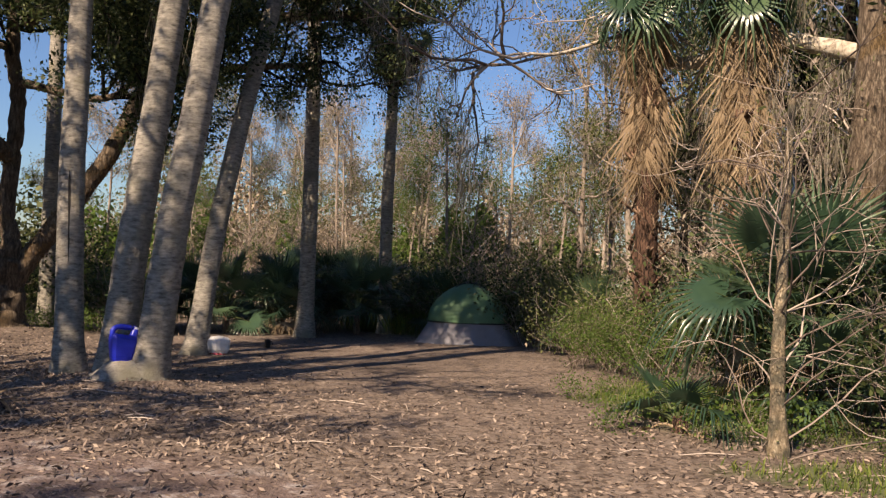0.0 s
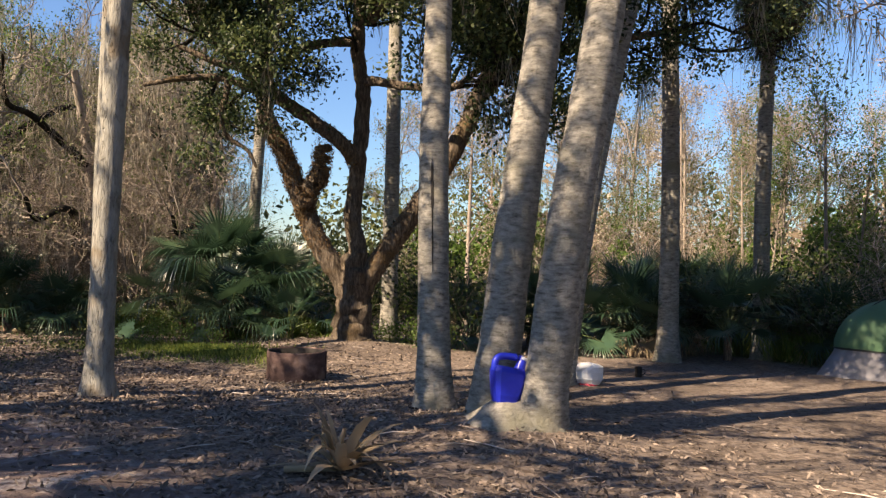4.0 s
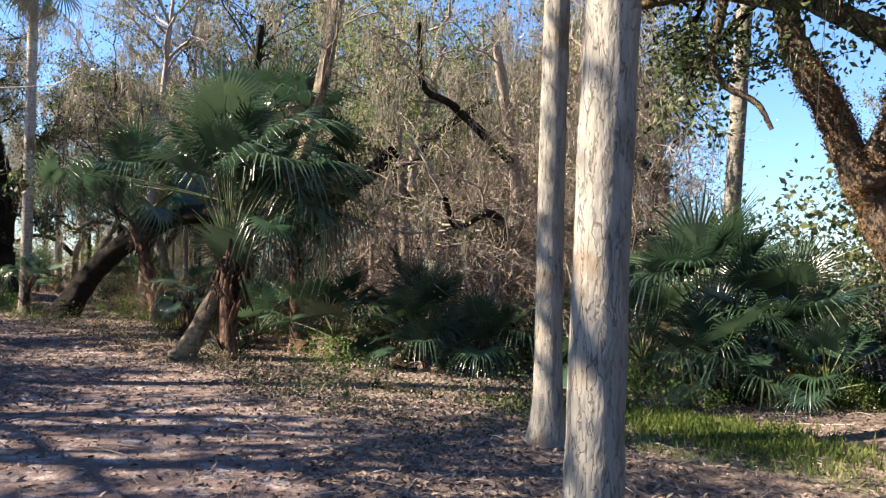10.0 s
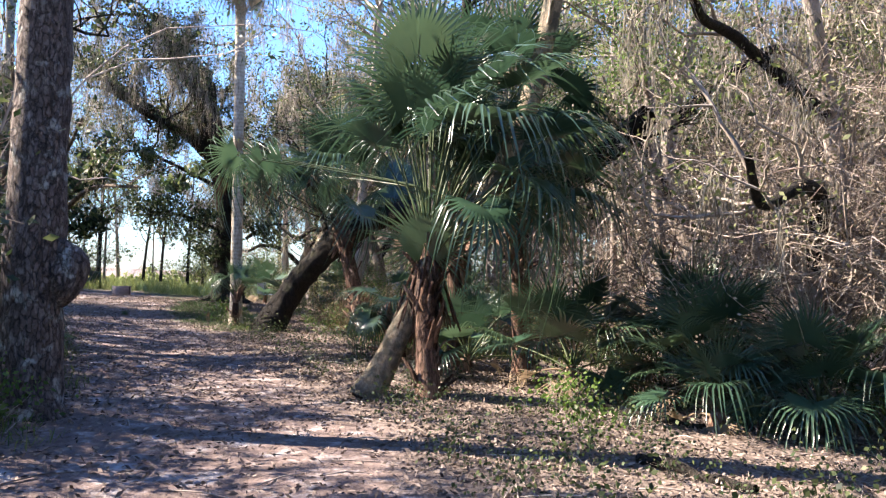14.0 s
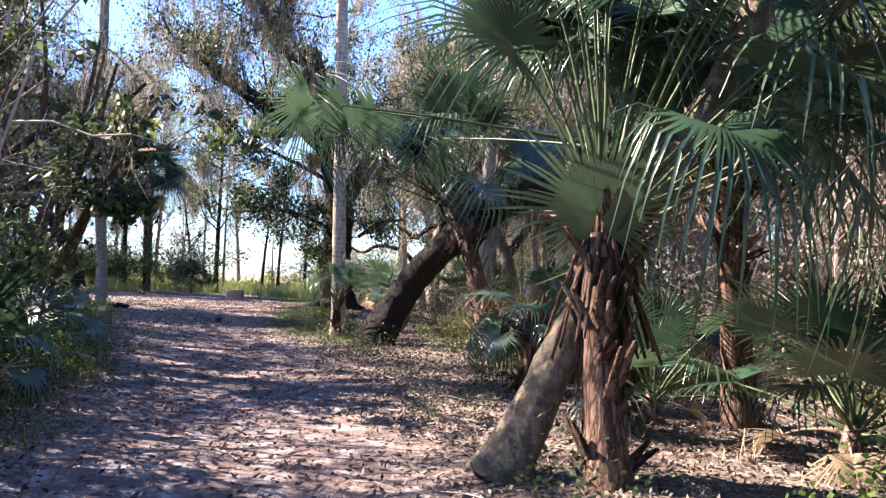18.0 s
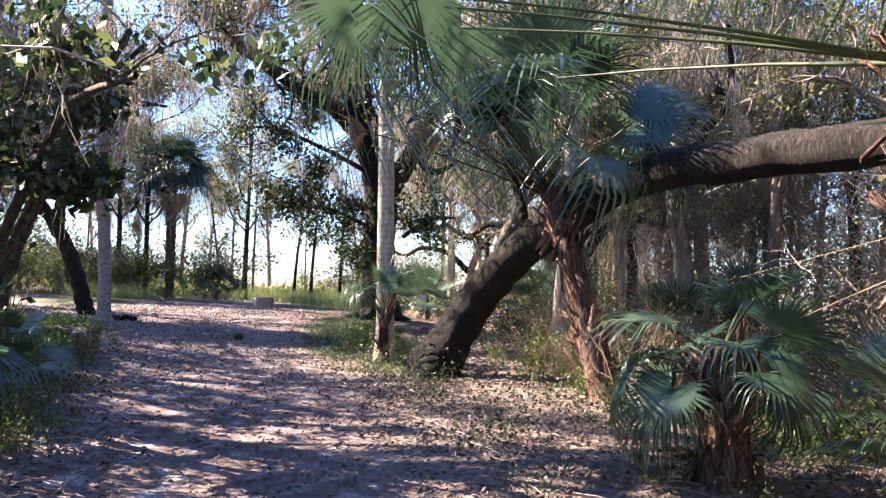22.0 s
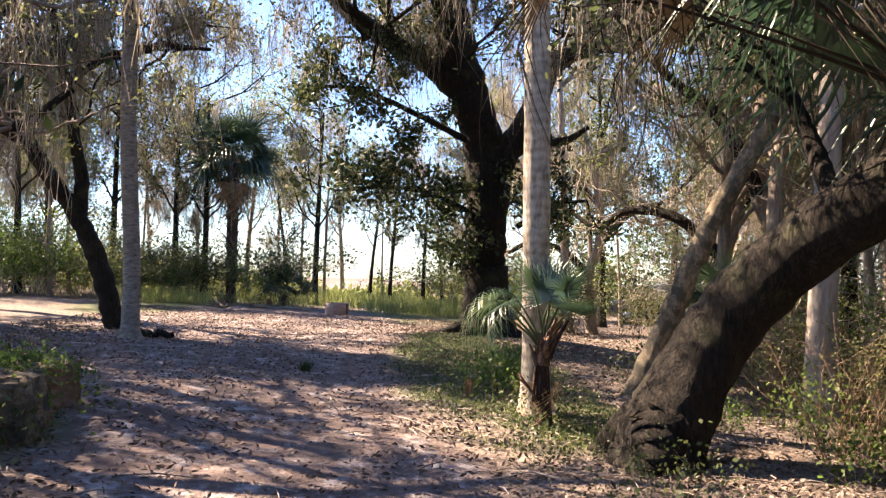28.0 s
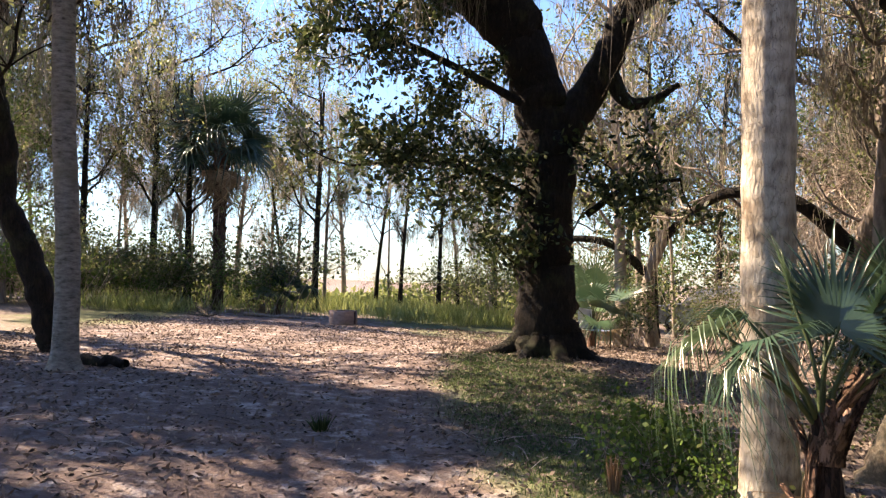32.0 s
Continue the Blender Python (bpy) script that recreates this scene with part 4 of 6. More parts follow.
L11 = limb(oak, [(-8.7, 15.6, 6.0), (-7.4, 14.6, 6.6), (-6.0, 13.8, 6.9), (-4.6, 13.2, 7.0)], 0.11, 0.05, BARK_OAK, 12, sides=8)
L10 = limb(oak, [(-8.9, 15.55, 5.5), (-9.22, 15.44, 5.56), (-9.86, 15.11, 5.42), (-10.39, 14.83, 5.03), (-11.2, 14.5, 5.0), (-12.2, 14.2, 5.4)], 0.11, 0.05, BARK_OAK, 11, sides=8)
fern = Shape()
for p, n, rr in ((L1[:30], 9500, 0.205), (L4, 4600, 0.205), (L5[:20], 2400, 0.145), (L3[:22], 3200, 0.21), (t0, 400, 0.32)):
    c = p[rng.integers(0, len(p), n)] + unit(rng.standard_normal((n, 3))) * rr
    fern.leaves(c, 0.04, rng, 0.4)
part("fern_growth", fern.mesh("fern_growth", FERN), oak, "rusty brown resurrection fern")
foliage(oak, rng, [L1[34:], L2[26:], L3[30:], L9, L10[12:], L8[12:], L11[6:]], 12, 1.9, 0.04, 150000, 0.092, LEAF_OAK, BARK_DARK_SHADED, 6500, 1.3, depth=2, kids=4, spread=0.2)


def woods_tree(seed, height, r, leaf_n, leaf_size, leaf_mat, bark, label, moss_n=0, crown_from=0.45, reach=2.2, lean=0.06, shoots=9, wide=0.5, spread=0.25, thin=False, x=0.0, y=0.0, name="tree", group="woodland trees", moss_len=1.0, depth=2, clumps=0):
    rng = np.random.default_rng(seed)
    root = empty(name, x, y, label, "tree", group)
    d = rng.standard_normal(2) * lean * height
    base = np.array(root.location)
    pts = [base + (0, 0, -0.15), base + (d[0] * 0.2, d[1] * 0.2, height * 0.3), base + (d[0] * 0.6, d[1] * 0.6, height * 0.65), base + (d[0], d[1], height)]
    _, p = trunk_part(root, pts, r, r * 0.3, bark, 20, 10, 0.5, 0.05, seed)
    foliage(root, rng, [p], shoots, reach, r * 0.32, leaf_n, leaf_size, leaf_mat, bark, moss_n, moss_len, depth=depth, start=crown_from, spread=spread, wide=wide, clumps=clumps)
    return root


def plant(root, places, rng, lo=0.8, hi=1.2):
    """More of the same kind; the first one is moved to the first place."""
    for i, (x, y) in enumerate(places):
        s = rng.uniform(lo, hi)
        m = Matrix.Translation((x, y, g(x, y))) @ Matrix.Rotation(rng.uniform(0, 6.28), 4, "Z") @ Matrix.Diagonal((s, s, s * rng.uniform(0.92, 1.1), 1))
        if i == 0:
            root.matrix_basis = m
        else:
            copy_thing(root, m if root.scale[0] == 1 else m @ Matrix.Diagonal((1 / root.scale[0], 1 / root.scale[1], 1 / root.scale[2], 1)))


rng = np.random.default_rng(77)
W_TAN = woods_tree(31, 7.5, 0.09, 5200, 0.065, LEAF_BROWN, BARK_WOODS, "slender tree with withered tan leaves", 500, 0.25, 1.5)
W_OLIVE = woods_tree(32, 8.5, 0.12, 4200, 0.10, LEAF_OLIVE, BARK_WOODS, "olive-leaved woodland tree hung with moss", 1900, 0.3, 1.9)
W_GREEN = woods_tree(33, 9.5, 0.16, 5000, 0.14, LEAF_OAK, BARK_DARK_SHADED, "dark evergreen oak of the wood", 900, 0.35, 2.3)
W_BARE = woods_tree(34, 8.5, 0.10, 700, 0.07, LEAF_BROWN, BARK_WOODS, "bare grey-brown tree draped with moss", 6500, 0.2, 1.9, moss_len=1.3, shoots=13)
W_YELLOW = woods_tree(35, 6.5, 0.08, 5600, 0.075, LEAF_BRIGHT, BARK_WOODS, "young tree with sunlit yellow-green leaves", 0, 0.2, 1.5)

W_SUN = woods_tree(36, 8.0, 0.13, 9000, 0.085, LEAF_BRIGHT, BARK_WOODS, "sunlit olive-green tree with a full crown", 500, 0.38, 2.4, shoots=10, spread=0.35)


def open_sky(x, y):
    """Keeps tall trees out of the gap behind the camp oak."""
    return not (y > 18.0 and 23 < math.degrees(math.atan2(-(x + 4.0), y - 4.5)) < 38)


def scatter(n, x0, x1, y0, y1, gap, keep=None):
    out, tries = [], 0
    while len(out) < n and tries < 4000:
        tries += 1
        x, y = rng.uniform(x0, x1), rng.uniform(y0, y1)
        if all((x - a) ** 2 + (y - b) ** 2 > gap * gap for a, b in out) and (keep or open_sky)(x, y):
            out.append((x, y))
    return out


def clear_view(x, y):
    """Keeps a gap towards the parked car."""
    return abs((x + 26.5) * 0.43 + (y - 8.3) * 0.905) > 1.6


plant(W_SUN, [(-23.0, 24.0), (-29.0, 25.0), (-21.2, 17.2), (-31.4, 18.6), (-26.2, 19.5), (-61, 2.2), (-62, 7.0), (-40.5, 20.5), (-45.5, 21.5)], rng, 0.85, 1.1)
plant(W_TAN, [(-60.5, 0.4), (-59.5, 5.1), (-60.8, 9.0), (-62.5, 3.6), (-57.6, 4.2), (-58.2, 6.3), (-57.0, -1.6)] + scatter(26, -14, 12, 27, 38, 1.6) + scatter(3, -30, -14, 22, 30, 2.0), rng, 0.75, 1.1)
plant(W_OLIVE, scatter(8, -13, 8, 31, 42, 3) + scatter(16, -38, -14, 18.5, 32, 2.6) + scatter(5, 6.5, 13, 14, 26, 2.4) + [(4.4, 17.5), (3.6, 20), (5, 22)] + scatter(5, -62, -52, -12, 0, 3) + scatter(8, -52, -32, 15.5, 26, 2.6, clear_view), rng, 0.8, 1.2)
plant(W_GREEN, scatter(9, 6.5, 12, 8, 24, 2.2) + scatter(9, -46, -16, 24, 40, 4.5)  + scatter(4, -62, -54, 18, 30, 4) + [(-58, -6)] + scatter(5, -50, -33, 15.5, 24, 3.5, clear_view), rng, 0.9, 1.25)
plant(W_BARE, scatter(9, -30, -13.5, 17.5, 27, 2.4) + scatter(10, -52, -28, 15, 26, 2.4, clear_view) + scatter(3, 6.5, 9, 12, 20, 1.5) + scatter(4, -60, -54, -8, 14, 3.4) + [(-34.6, -0.4), (-52.5, -9)], rng, 0.75, 1.1)
plant(W_YELLOW, scatter(10, -12, 10, 26, 34, 2.6) + scatter(9, -36, -15, 19, 28, 2.6) + [(-49, 17.5), (-46, 19), (-40, 18.5), (-37, 17), (-51, -3), (-52, -6)] + scatter(5, 7, 12, 6, 20, 3) + scatter(6, -2, 6, 24, 30, 1.8), rng, 0.7, 1.05)


# crooked oaks of the wood
crook = empty("tree", 0, 0, "crooked dark oak with arching limbs and grey moss", "tree", "woodland trees")
cz = float(crook.location.z)
K0 = limb(crook, [(0, 0, cz - 0.2), (0.15, 0.1, cz + 0.9), (0.1, 0.3, cz + 1.9), (-0.3, 0.5, cz + 3.0), (-0.2, 0.4, cz + 4.6), (0.3, 0.2, cz + 6.6)], 0.22, 0.09, BARK_WOODS, 71, "trunk", 10)
K1 = limb(crook, [(0.1, 0.3, cz + 1.9), (1.0, 0.6, cz + 2.7), (2.1, 0.7, cz + 2.9), (3.0, 0.5, cz + 2.6), (3.8, 0.6, cz + 3.0)], 0.13, 0.04, BARK_DARK_SHADED, 72, sides=6)
K2 = limb(crook, [(-0.25, 0.5, cz + 2.8), (-1.3, 0.1, cz + 3.9), (-2.4, -0.3, cz + 4.3), (-3.3, -0.2, cz + 5.2)], 0.12, 0.04, BARK_DARK_SHADED, 73, sides=6)
K3 = limb(crook, [(-0.2, 0.4, cz + 4.2), (0.9, -0.4, cz + 5.2), (2.0, -0.6, cz + 5.4), (2.9, -0.3, cz + 6.3)], 0.10, 0.04, BARK_DARK_SHADED, 74, sides=6)
foliage(crook, np.random.default_rng(75), [K0[20:], K1[8:], K2[8:], K3[8:]], 7, 1.3, 0.03, 2600, 0.085, LEAF_OLIVE, BARK_WOODS, 3200, 1.1, start=0.2, kids=3)
plant(crook, [(-18.0, 16.9), (-21.5, 18.2), (-16.2, 19.6), (-30.2, 3.4), (-25.2, 23.6), (-19.4, 21.5), (-30.6, 16.6), (-34.6, 15.8), (-38.5, 16.6), (-45.2, 15.4), (-33.4, 1.0), (-23.4, 21.8), (7.2, 15.5)], rng, 0.9, 1.15)


# ---------- far wood edge ----------
def far_wood(x0, y0, x1, y1, n, height, deep, leaf_mat, label, seed):
    """A distant bank of foliage with an uneven top."""
    rng = np.random.default_rng(seed)
    u, w = rng.uniform(0, 1, n), rng.normal(0, deep, n)
    L = math.hypot(x1 - x0, y1 - y0)
    nx, ny = -(y1 - y0) / L, (x1 - x0) / L
    top = height * (0.55 + 0.2 * np.sin(u * L * 0.55 + seed) + 0.15 * np.sin(u * L * 1.7 + 1) + 0.12 * np.sin(u * L * 4.1) + 0.1 * rng.standard_normal(n))
    x, y = x0 + (x1 - x0) * u + nx * w, y0 + (y1 - y0) * u + ny * w
    top = top * (1 - 0.6 * ((x > -34) & (x < -17) & (y > 30)))
    c = np.stack([x, y, gz(x, y) + np.maximum(top, 0.5) * rng.uniform(0, 1, n) ** 0.8], 1)
    clump = rng.uniform(0, 1, n) < 0.85
    tagged(new("far_wood", Shape().leaves(c, np.where(clump, 0.19, 0.34), rng, 0.55).mesh("far_wood", leaf_mat)), label, "woods", kind="stuff")


far_wood(-50, 41, 16, 41, 90000, 10.0, 2.0, LEAF_OLIVE, "distant olive wood edge in sun", 1)
far_wood(-20, 35, 16, 35, 60000, 6.5, 1.5, LEAF_BROWN, "distant tan wood edge in sun", 2)
far_wood(-14, 30, 6, 30, 52000, 4.5, 1.0, LEAF_BRIGHT, "sunlit yellow-green wood edge", 6)
far_wood(13, -4, 15, 40, 36000, 9.0, 1.5, LEAF_OAK, "distant wood edge beyond the thicket", 3)
far_wood(-62, 19, -52, 44, 30000, 9.0, 1.5, LEAF_OAK, "dark wood edge beyond the great oak", 4)
far_wood(-66, -13, -46, -13, 28000, 8.0, 1.5, LEAF_OAK, "dark wood edge across the clearing", 5)
far_wood(-40, 29, -14, 30, 30000, 6.0, 1.5, LEAF_OLIVE, "olive wood behind the grove", 7)
far_wood(-63, -10, -61, 18, 14000, 1.6, 1.0, REED, "bright reeds along the open shore", 8)


# Trees by the track
pine = empty("track_oak", -17.9, 7.2, "stout plated trunk with lichen flecks and a burl beside the track", "tree")
b = np.array(pine.location)
_, pp = trunk_part(pine, [(-17.9, 7.2, b[2] - 0.1), (-17.95, 7.2, 1.6), (-18.1, 7.22, 3.8), (-18.2, 7.3, 9.0)], 0.29, 0.22, BARK_PINE, 30, 18, 0.35, 0.04, 3)
bl = Shape().tube(spline([(0.0, 0.16, 1.0), (0.02, 0.28, 1.25), (0.02, 0.30, 1.45), (0.0, 0.18, 1.7)], 10), [0.05, 0.12, 0.17, 0.19, 0.19, 0.19, 0.18, 0.15, 0.1, 0.04], 10, 0.08, np.random.default_rng(1))
part("burl", bl.mesh("burl", BARK_PINE, True), pine)
foliage(pine, np.random.default_rng(8), [pp], 8, 2.4, 0.06, 2200, 0.09, LEAF_OAK, BARK_DARK_SHADED, 1500, 1.0, start=0.6)

mossy = empty("leaning_tree", -18.75, 10.78, "leaning mottled tan trunk rising through the palm crown", "tree")
_, mp_ = trunk_part(mossy, [(-18.75, 10.78, -0.35), (-18.85, 11.75, 1.4), (-18.95, 13.1, 3.6), (-19.0, 14.0, 8.0)], 0.155, 0.13, BARK_TAN, 26, 12, 0.7, 0.05, 4)
foliage(mossy, np.random.default_rng(9), [mp_], 6, 2.0, 0.04, 1500, 0.10, LEAF_OLIVE, BARK_WOODS, 1200, 1.2, start=0.7)

arch = empty("fallen_oak", -28.4, 11.15, "dark leaning oak trunk arching low over the undergrowth", "tree")
A1 = limb(arch, [(-28.66, 11.15, -0.45), (-28.72, 11.3, 0.0), (-28.84, 11.78, 0.76), (-28.44, 12.28, 1.48), (-27.57, 12.8, 2.07), (-26.59, 13.25, 2.46), (-25.39, 13.61, 2.57), (-23.96, 14.05, 2.52), (-22.4, 14.4, 2.5), (-20.6, 14.9, 2.9), (-19.2, 15.3, 3.7)], 0.345, 0.17, BARK_DARK_SHADED, 21, "trunk", 22, n=70, flare=0.35)
limb(arch, [(-28.64, 11.25, 0.05), (-28.4, 11.05, -0.2), (-28.1, 10.85, -0.5)], 0.28, 0.10, BARK_DARK_SHADED, 22, "root", 12)
limb(arch, [(-28.7, 11.3, 0.2), (-28.95, 11.0, -0.1), (-29.3, 10.8, -0.5)], 0.24, 0.10, BARK_DARK_SHADED, 23, "root", 10)
A2 = limb(arch, [(-28.1, 12.45, 1.75), (-28.5, 12.45, 2.4), (-28.8, 12.3, 3.2), (-29.1, 12.0, 4.2)], 0.09, 0.04, BARK_DARK_SHADED, 24, sides=8)
A3 = limb(arch, [(-21.9, 14.45, 2.5), (-21.6, 13.9, 3.4), (-21.0, 13.0, 4.6), (-20.6, 12.9, 6.2)], 0.14, 0.06, BARK_DARK_SHADED, 25, sides=10)
foliage(arch, np.random.default_rng(10), [A2[4:], A3[6:], A1[42:]], 7, 1.4, 0.03, 3500, 0.09, LEAF_OAK, BARK_DARK_SHADED, 1800, 0.7, start=0.3)

tan = empty("leaning_snag", -32.05, 12.2, "sunlit yellow-tan bare trunk leaning over brush", "tree")
Y1 = limb(tan, [(-32.08, 12.12, -0.35), (-31.97, 12.42, 0.4), (-31.8, 12.8, 1.4), (-31.68, 13.1, 2.15), (-31.5, 13.6, 3.1), (-31.3, 14.2, 4.35), (-31.1, 14.8, 5.6)], 0.15, 0.10, BARK_TAN, 26, "trunk", 12)
foliage(tan, np.random.default_rng(11), [Y1], 5, 1.4, 0.03, 800, 0.08, LEAF_OLIVE, TWIG, 500, 0.6, start=0.6)

# Big oak of the clearing
big = empty("great_oak", -39.5, 11.3, "massive dark live oak with a flared foot and hanging moss", "tree")
bz = float(big.location.z)
B0 = limb(big, [(-39.5, 11.3, bz - 0.2), (-39.5, 11.3, 0.6), (-39.5, 11.25, 2.0), (-39.5, 11.26, 3.4), (-39.55, 11.1, 4.6), (-39.6, 10.75, 5.7), (-39.68, 10.45, 6.9), (-39.9, 10.2, 8.8)], 0.50, 0.40, BARK_DARK_SHADED, 31, "trunk", 26, n=60, flare=0.75)
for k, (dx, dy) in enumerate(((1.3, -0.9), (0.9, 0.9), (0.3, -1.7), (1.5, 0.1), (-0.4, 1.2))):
    limb(big, [(-39.5 + 0.2 * dx, 11.3 + 0.2 * dy, bz + 0.34), (-39.5 + 0.5 * dx, 11.3 + 0.5 * dy, bz + 0.06), (-39.5 + dx, 11.3 + dy, g(-39.5 + dx, 11.3 + dy) - 0.12)], 0.20, 0.05, BARK_DARK_SHADED, 40 + k, "root", 10)
B1 = limb(big, [(-39.58, 10.75, 5.5), (-39.7, 10.2, 5.95), (-39.79, 9.69, 6.36), (-39.93, 8.87, 6.8), (-39.7, 7.8, 7.5), (-38.9, 6.4, 8.3)], 0.33, 0.14, BARK_DARK_SHADED, 33)
B2 = limb(big, [(-39.45, 11.45, 3.7), (-39.4, 11.88, 4.4), (-39.32, 12.3, 5.17), (-39.24, 12.67, 6.05), (-39.1, 13.3, 6.45), (-38.9, 14.1, 6.6), (-37.8, 15.2, 7.0)], 0.33, 0.14, BARK_DARK_SHADED, 34)
B3 = limb(big, [(-39.35, 12.3, 5.0), (-39.3, 12.6, 4.45), (-39.2, 13.0, 4.4), (-39.1, 13.5, 4.7)], 0.16, 0.05, BARK_DARK_SHADED, 35, label="short broken limb")
B4 = limb(big, [(-39.7, 10.4, 6.8), (-38.2, 9.8, 7.6), (-36.0, 9.0, 8.2), (-33.4, 8.4, 8.7)], 0.2, 0.08, BARK_DARK_SHADED, 36)
B8 = limb(big, [(-39.75, 9.9, 6.2), (-38.6, 9.0, 6.4), (-37.2, 8.0, 6.6), (-35.6, 7.2, 7.0)], 0.15, 0.06, BARK_DARK_SHADED, 41, sides=8)
B9 = limb(big, [(-39.0, 13.8, 6.55), (-37.4, 13.9, 6.0), (-35.6, 13.6, 5.8), (-34.2, 13.2, 6.2)], 0.12, 0.05, BARK_DARK_SHADED, 42, sides=8)
B5 = limb(big, [(-39.4, 10.9, 4.3), (-39.25, 9.6, 4.9), (-39.25, 8.3, 5.4), (-39.3, 7.1, 5.45)], 0.08, 0.03, BARK_DARK_SHADED, 37, sides=8)
B6 = limb(big, [(-39.2, 10.9, 2.7), (-39.0, 9.9, 3.1), (-38.9, 8.9, 3.2), (-38.9, 7.9, 3.1)], 0.06, 0.02, BARK_DARK_SHADED, 38, sides=8)
B7 = limb(big, [(-39.2, 11.9, 2.4), (-39.0, 12.6, 2.9), (-38.8, 13.4, 3.0)], 0.06, 0.03, BARK_DARK_SHADED, 39, sides=8)
foliage(big, np.random.default_rng(12), [B1[12:], B2[24:], B0[36:], B4[4:], B8[6:], B9[6:]], 9, 2.2, 0.05, 34000, 0.105, LEAF_OAK, BARK_DARK_SHADED, 24000, 1.7, start=0.2, spread=0.3)
rb = np.random.default_rng(13)
wood, tips = Shape(), []
for p in (B5, B5, B6, B6, B7, B0[8:26] + np.array([0.3, -0.35, 0])):
    for _ in range(10):
        i = rb.integers(len(p) // 4, len(p))
        branching(rb, wood, p[i], (rb.normal(0.4, 0.5), rb.normal(-0.4, 0.6), rb.normal(0, 0.4)), 0.9, 0.018, 1, tips, 0.4, 0.02, 4)
part("low_shoot_growth", wood.mesh("low_shoot_growth", BARK_DARK_SHADED), big)
part("low_leaf_growth", Shape().leaves(around(rb, tips, 9500, 0.13), 0.13, rb, 0.5).mesh("low_leaf_growth", LEAF_OAK), big, "glossy dark leaves on low shoots")

# Leaning dark tree beside the grey trunk of the clearing
lean = empty("leaning_oak", -38.7, 3.5, "dark leaning tree with shaggy bark beside a grey trunk", "tree")
N1 = limb(lean, [(-38.68, 3.5, -0.1), (-38.65, 3.37, 0.46), (-38.55, 3.09, 1.47), (-38.42, 2.72, 2.36), (-38.26, 2.29, 3.03), (-38.15, 1.9, 3.7), (-38.0, 1.3, 5.0), (-38.2, 0.8, 6.8)], 0.22, 0.12, BARK_DARK_SHADED, 51, "trunk", 14)
N2 = limb(lean, [(-38.15, 1.9, 3.7), (-38.3, 1.0, 4.2), (-38.4, -0.4, 4.6), (-38.6, -1.8, 5.2)], 0.12, 0.06, BARK_DARK_SHADED, 52)
N3 = limb(lean, [(-38.45, 2.75, 2.3), (-38.42, 2.76, 3.2), (-38.37, 2.6, 4.06), (-38.3, 2.43, 5.06), (-38.1, 2.2, 6.6)], 0.15, 0.07, BARK_DARK_SHADED, 53)
N4 = limb(lean, [(-38.3, 2.43, 5.0), (-37.6, 3.4, 5.4), (-36.9, 4.6, 5.5), (-36.0, 5.8, 5.2)], 0.08, 0.03, BARK_DARK_SHADED, 54)
foliage(lean, np.random.default_rng(14), [N1[36:], N2[4:], N3[15:], N4[5:]], 8, 1.7, 0.035, 15000, 0.08, LEAF_OLIVE, BARK_DARK_SHADED, 17000, 1.5, start=0.2)

# Trees of the shore
rng = np.random.default_rng(99)
SH = woods_tree(41, 8.5, 0.15, 9000, 0.12, LEAF_OLIVE, BARK_DARK_SHADED, "shore tree hung with grey moss against the bright sky", 6500, 0.42, 2.5, lean=0.03, moss_len=1.3, group="shore trees")
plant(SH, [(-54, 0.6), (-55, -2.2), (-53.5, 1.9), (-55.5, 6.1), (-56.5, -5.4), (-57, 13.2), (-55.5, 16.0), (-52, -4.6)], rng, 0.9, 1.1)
SH2 = woods_tree(42, 6.5, 0.10, 500, 0.10, LEAF_OAK, BARK_DARK_SHADED, "slim bare shore tree", 3000, 0.4, 1.5, lean=0.13, group="shore trees")
plant(SH2, [(-55, 9.3), (-54.4, 10.7), (-58, 4.7), (-57.5, 11.8), (-59, 8.4)], rng, 0.9, 1.1)

# Oaks added across the track, mostly out of view, to cast dappled shade
SHADE = woods_tree(43, 11.5, 0.30, 3800, 0.19, LEAF_OAK, BARK_OAK, "tall live oak added off view to cast shade", 0, 0.42, 3.6, lean=0.04, shoots=9, spread=0.40, clumps=22, name="live_oak", group="oaks across the track")
plant(SHADE, [(-9.5, 2.0), (-17.5, 0.0), (5.5, -5.0), (9.5, -1.0), (1.5, -11.0), (11, 5.0), (2.7, 0.2), (-12.8, 1.0), (-41, -3.5), (-43.8, -2.4), (-39.6, -1.8), (-13.5, -9.0), (-11, -2.5), (-16, -6.5), (-20, -1.0), (-27, -4), (-34, -6.0), (-44, -8), (-14, -7.5), (-28.5, 2.0), (-39.0, -0.4)], rng, 0.8, 1.0)
CANOPY = woods_tree(44, 9.5, 0.17, 9500, 0.08, LEAF_OLIVE, BARK_WOODS, "olive-leaved tree arching over the track with moss", 7500, 0.30, 2.6, lean=0.05, shoots=12, spread=0.26, clumps=50, group="trees along the track")
plant(CANOPY, [(-26.5, 22.5), (-23.5, 23.0), (-30.8, 13.9), (-31.0, 0.6), (-36.0, -2.5), (-34.0, 15.0), (-29.5, 22.5), (-45, 14.5), (-33, 18), (-37.0, 15.6), (-23.5, 1.8), (-38.5, -0.8)], rng, 0.85, 1.1)


